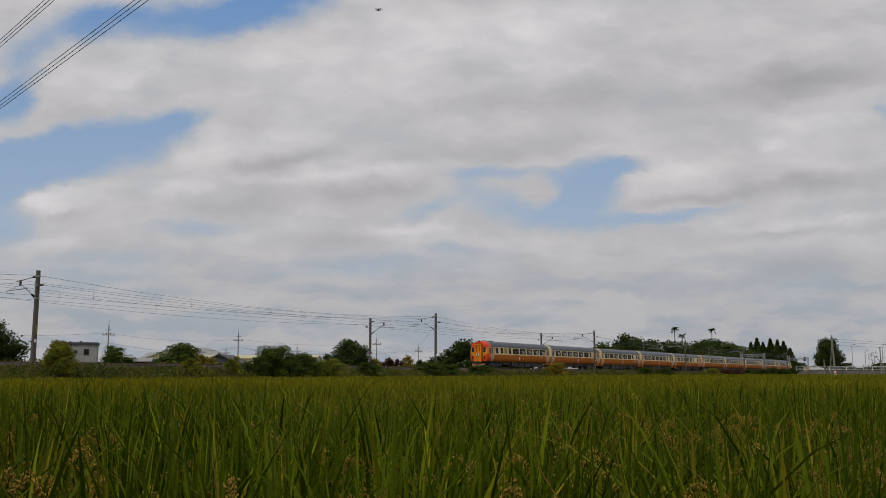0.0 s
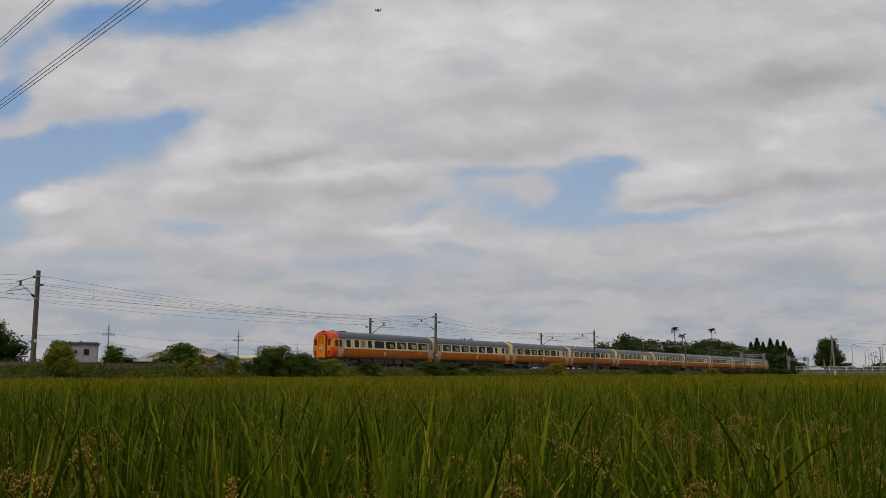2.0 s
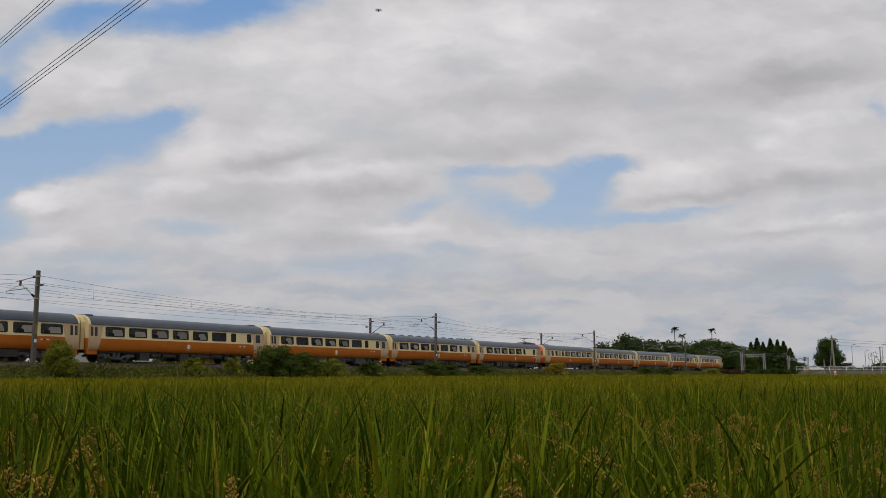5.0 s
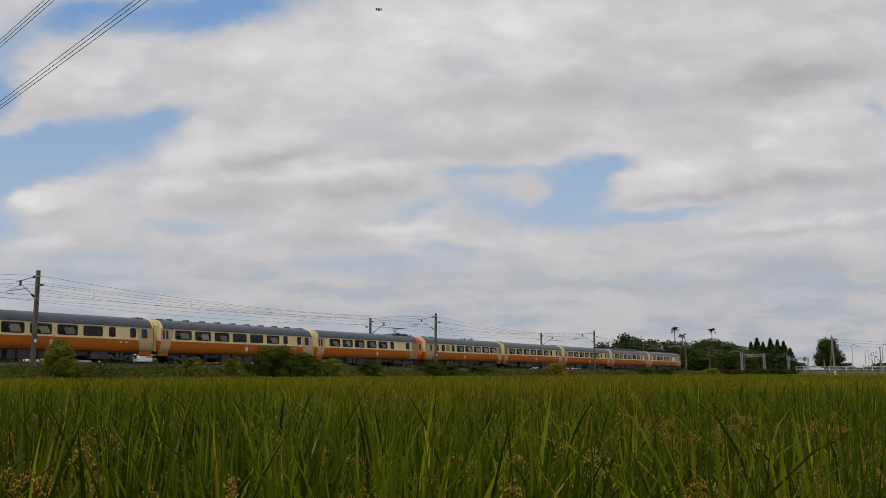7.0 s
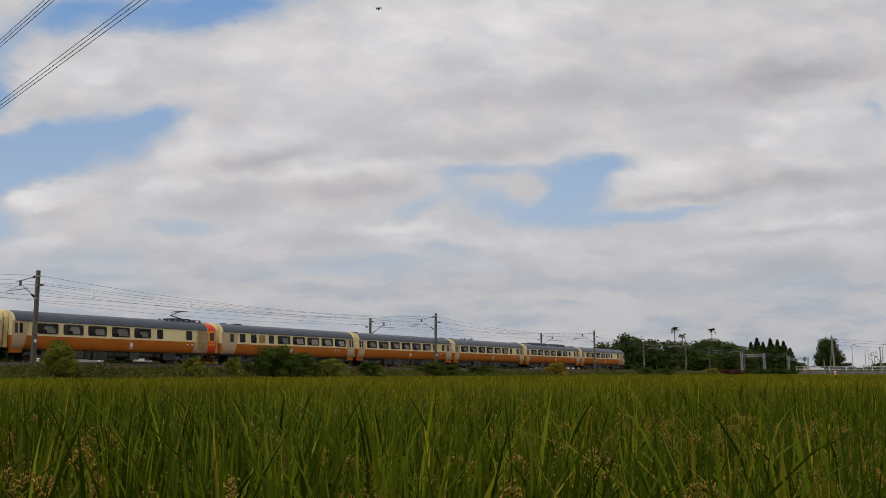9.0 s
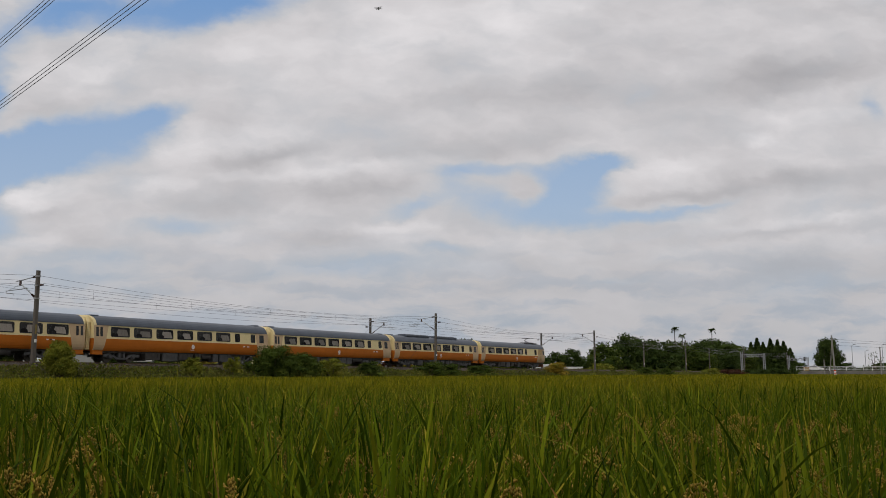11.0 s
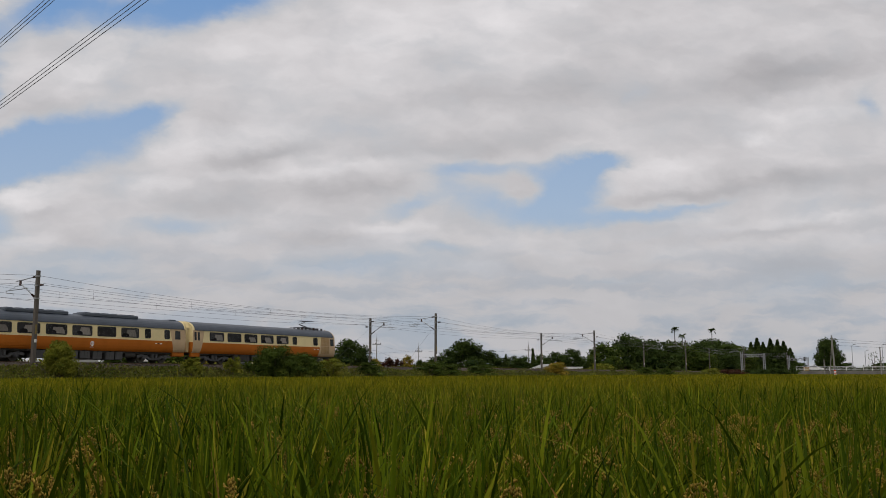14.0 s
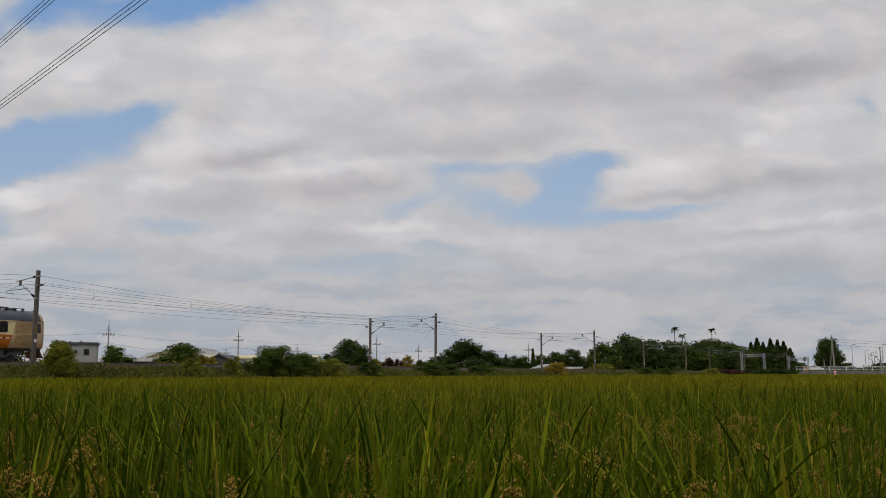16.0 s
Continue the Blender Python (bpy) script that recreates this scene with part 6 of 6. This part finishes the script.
def panicles(r0, r1, du, dv, each, seed, top, g=60, grain=1.0):
    """Drooping ears: a bent stalk's worth of plump grains."""
    rng = np.random.default_rng(seed)
    hx, hy = hills(rng, r0, r1, 33, du, dv)
    n = len(hx) * each
    x = np.repeat(hx, each) + rng.normal(0, 0.07, n)
    y = np.repeat(hy, each) + rng.normal(0, 0.07, n)
    turn = rng.uniform(0, 2 * np.pi, n)
    h = top + np.clip(rng.normal(0, 0.06, n), -0.15, 0.08)
    t = np.linspace(0, 1, g)[None, :]
    bend = rng.uniform(0.5, 1.0, n)[:, None]
    out = 0.075 * (np.sin(t * 2.2 * bend) + 0.3 * t)
    z = h[:, None] + 0.05 * np.sin(t * 3.0) - 0.15 * bend * t * t
    cx = x[:, None] + np.cos(turn)[:, None] * out + rng.normal(0, 0.0045, (n, g))
    cy = y[:, None] + np.sin(turn)[:, None] * out + rng.normal(0, 0.0045, (n, g))
    cz = z + rng.normal(0, 0.006, (n, g))
    P = np.stack([cx, cy, cz], 2).reshape(-1, 3)
    k = len(P)
    ax = rng.normal(0, 0.5, (k, 3)) + np.array([0, 0, -1.0])
    ax /= np.linalg.norm(ax, axis=1)[:, None]
    sd = np.cross(ax, rng.normal(0, 1, (k, 3)))
    sd /= np.linalg.norm(sd, axis=1)[:, None]
    th = np.cross(ax, sd)
    V = np.zeros((k, 5, 3))
    V[:, 0], V[:, 4] = P - ax * 0.0052 * grain, P + ax * 0.0052 * grain
    for j, q in enumerate((0, 2.094, 4.189)):
        V[:, 1 + j] = P + (sd * math.cos(q) + th * math.sin(q)) * 0.0025 * grain
    F = [(0, 1, 2), (0, 2, 3), (0, 3, 1), (4, 2, 1), (4, 3, 2), (4, 1, 3)]
    ob = quads_mesh("rice_ears", V, 5, F, M_GRAIN, smooth=True)
    tagged(ob, "drooping golden ears of ripening rice", "rice", kind="stuff")


rice_zone("rice_blades", 1.6, 6.5, 0.21, 0.26, 42, 0.0145, 0.66, 5, L_RICE, "tall green rice blades close together", 5, True, top=1.05)
rice_zone("rice_blades", 6.5, 16, 0.22, 0.28, 23, 0.0155, 0.50, 3, L_RICE_MID, "green rice blades of the wide paddy", 6, False)
rice_zone("rice_canopy", 16, 34, 0.30, 0.36, 12, 0.022, 0.40, 2, L_RICE_FAR, "yellow-green top of the wide paddy", 7, False, top=0.965)
rice_zone("rice_blades", 1.3, 8, 0.21, 0.26, 9, 0.022, 0.60, 3, L_RICE, "tall green rice blades close together", 15, False, top=0.97, outside=True)
rice_zone("rice_blades", 8, 24, 0.30, 0.36, 4, 0.036, 0.55, 2, L_RICE_MID, "green rice blades of the wide paddy", 16, False, outside=True)
panicles(1.4, 4.6, 0.21, 0.26, 2, 8, 0.962, 95)
panicles(4.6, 8.5, 0.21, 0.26, 1, 9, 0.935, 30, 1.2)


def tall_blades():
    """A few flag leaves that stand well above the rest."""
    rng = np.random.default_rng(31)
    n = 150
    r, az = rng.uniform(1.6, 8, n), np.radians(rng.uniform(-30, 30, n))
    L = rng.uniform(0.5, 0.7, n)
    tip = np.minimum(1.04 + np.abs(rng.normal(0, 0.08, n)), 1.2)
    blade_mesh("rice_flag_leaves", r * np.sin(az), r * np.cos(az), tip - L, L, 0.016, rng.uniform(0, 6.28, n), np.abs(rng.normal(0.12, 0.1, n)), 0.0 * r, 6, L_RICE, "single tall rice leaves above the paddy", True, 32)

    n = 46
    r, az = rng.uniform(1.9, 3.6, n), np.radians(rng.uniform(14, 29, n))
    L = rng.uniform(0.5, 0.75, n)
    tip = np.minimum(1.02 + np.abs(rng.normal(0, 0.09, n)), 1.17)
    blade_mesh("rice_flag_leaves", r * np.sin(az), r * np.cos(az), tip - L, L, 0.013, rng.uniform(0, 6.28, n), np.abs(rng.normal(0.1, 0.12, n)), 0.0 * r, 7, L_RICE, "single tall rice leaves above the paddy", True, 33)


tall_blades()


def lone_leaves(material, rows, label, seed):
    """Single leaves that stand out: tip, length, lean to the side, width."""
    x, y, z, L, lean, w = (np.array(c, dtype=float) for c in zip(*rows))
    base = z - L * np.cos(np.radians(lean))
    turn = np.where(lean < 0, np.pi, 0.0)
    blade_mesh("rice_leaf", x - L * np.sin(np.radians(lean)), y, base, L, float(w[0]), turn, np.abs(np.radians(lean)), 0.0 * x, 8, material, label, True, seed)


lone_leaves(L_DRY, [(0.148, 1.6, 1.119, 0.55, -31, 0.014), (-0.41, 1.6, 1.13, 0.5, -12, 0.014)], "dry rust-brown rice leaves among the green", 41)
lone_leaves(L_RICE, [(1.156, 3.0, 1.251, 0.6, 22, 0.018), (-0.625, 3.2, 1.287, 0.6, 3, 0.018), (-1.0, 3.4, 1.294, 0.6, 2, 0.018), (-0.72, 3.0, 1.30, 0.6, -2, 0.018),
                     (1.27, 3.0, 1.25, 0.6, -3, 0.018)], "single tall rice leaves above the paddy", 42)


def far_rice():
    """Beyond: coarse tufts, to the foot of the bank and along it."""
    rng = np.random.default_rng(21)
    n = 110000
    r = 34 * (300 / 34) ** rng.uniform(0, 1, n)
    az = np.radians(rng.uniform(-36, 36, n))
    x, y = r * np.sin(az), r * np.cos(az)
    s = x * math.sin(THETA) + y * math.cos(THETA)
    off = DIST - (-x * math.cos(THETA) + y * math.sin(THETA))
    keep = (off > 9.3) & ~((x > 60) & (y + 0.51 * (x - 92.5) > 230))
    x, y, r = x[keep], y[keep], r[keep]
    n = len(x)
    L = 0.42 * rng.uniform(0.7, 1.2, n)
    blade_mesh("rice_canopy", x, y, 0.965 + 0.0004 * r - L + rng.normal(0, 0.04, n), L, 0.05 + 0.0011 * r, rng.uniform(0, 6.28, n), np.abs(rng.normal(0.2, 0.2, n)), 0.1 * np.ones(n), 2, L_RICE_FAR, "yellow-green top of the wide paddy", False, 22)


far_rice()


def paddy_floor():
    """Dense lower leaves as a sheet, shade in its colour; hides mud between hills."""
    verts, faces = [], []
    st = [-140 + 20 * k for k in range(25)]
    oo = [9.4, 20, 35, 50, 62, 75, 95, 120]
    for s in st:
        for o in oo:
            p = on_line(s, o)
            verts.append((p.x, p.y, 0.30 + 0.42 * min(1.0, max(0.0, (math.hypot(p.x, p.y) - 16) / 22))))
    w = len(oo)
    for i in range(len(st) - 1):
        for j in range(w - 1):
            a = i * w + j
            faces.append((a, a + 1, a + w + 1, a + w))
    ob = mesh_of("rice_shade_sheet", verts, faces, M_UNDERRICE, smooth=True)
    tagged(ob, "dark sheet for the shade among the paddy's lower leaves", "rice", kind="stuff")


# leaf green darkened for the shade low in the rice
M_UNDERRICE = rough_paint("shaded_lower_rice", (0.055, 0.06, 0.012), 0.9, vary=0.6, scale=3, fine=40, bump=0.8, spec=0.03)
paddy_floor()
# ---------------------------------------------------------------- what moves
def motions():
    times = [0, 2, 4, 6, 8, 10, 12, 14, 16]
    for n, car in enumerate(TRAIN):
        walk(car, [(t, line_pose(s_start(n, t))) for t in times])
    walk(backdrop_sky, [(t, pose(-2.6 * t, -2.2 * t, EYE)) for t in (0, 4, 8, 12, 16)])
    hover = [(0, -3.03, 18.14, 0), (3, -3.05, 18.10, 0), (6.5, -3.01, 18.14, 0), (9, -3.02, 18.20, 4), (11.3, -3.03, 18.21, 6), (12, -3.10, 18.23, 10), (12.4, -3.13, 18.26, 16),
             (12.7, -3.35, 18.30, 22), (13.0, -3.83, 18.38, 24), (13.3, -4.7, 18.48, 25), (13.7, -6.4, 18.8, 25), (14.5, -10.8, 20.6, 20), (16, -20.0, 23.0, 15)]
    walk(drone, [(t, pose(x, 40, z, 0, -b, 0)) for t, x, z, b in hover])
    for ws in WHEELS:
        rest = ws.location.copy()
        walk(ws, [(k / FPS, pose(rest.x, rest.y, rest.z) @ pose(0, 0, 0, 0, -math.degrees((s_start(0) - s_start(0, k / FPS)) / WHEEL_R) % 360, 0)) for k in range(0, 16 * FPS + 1)])


motions()
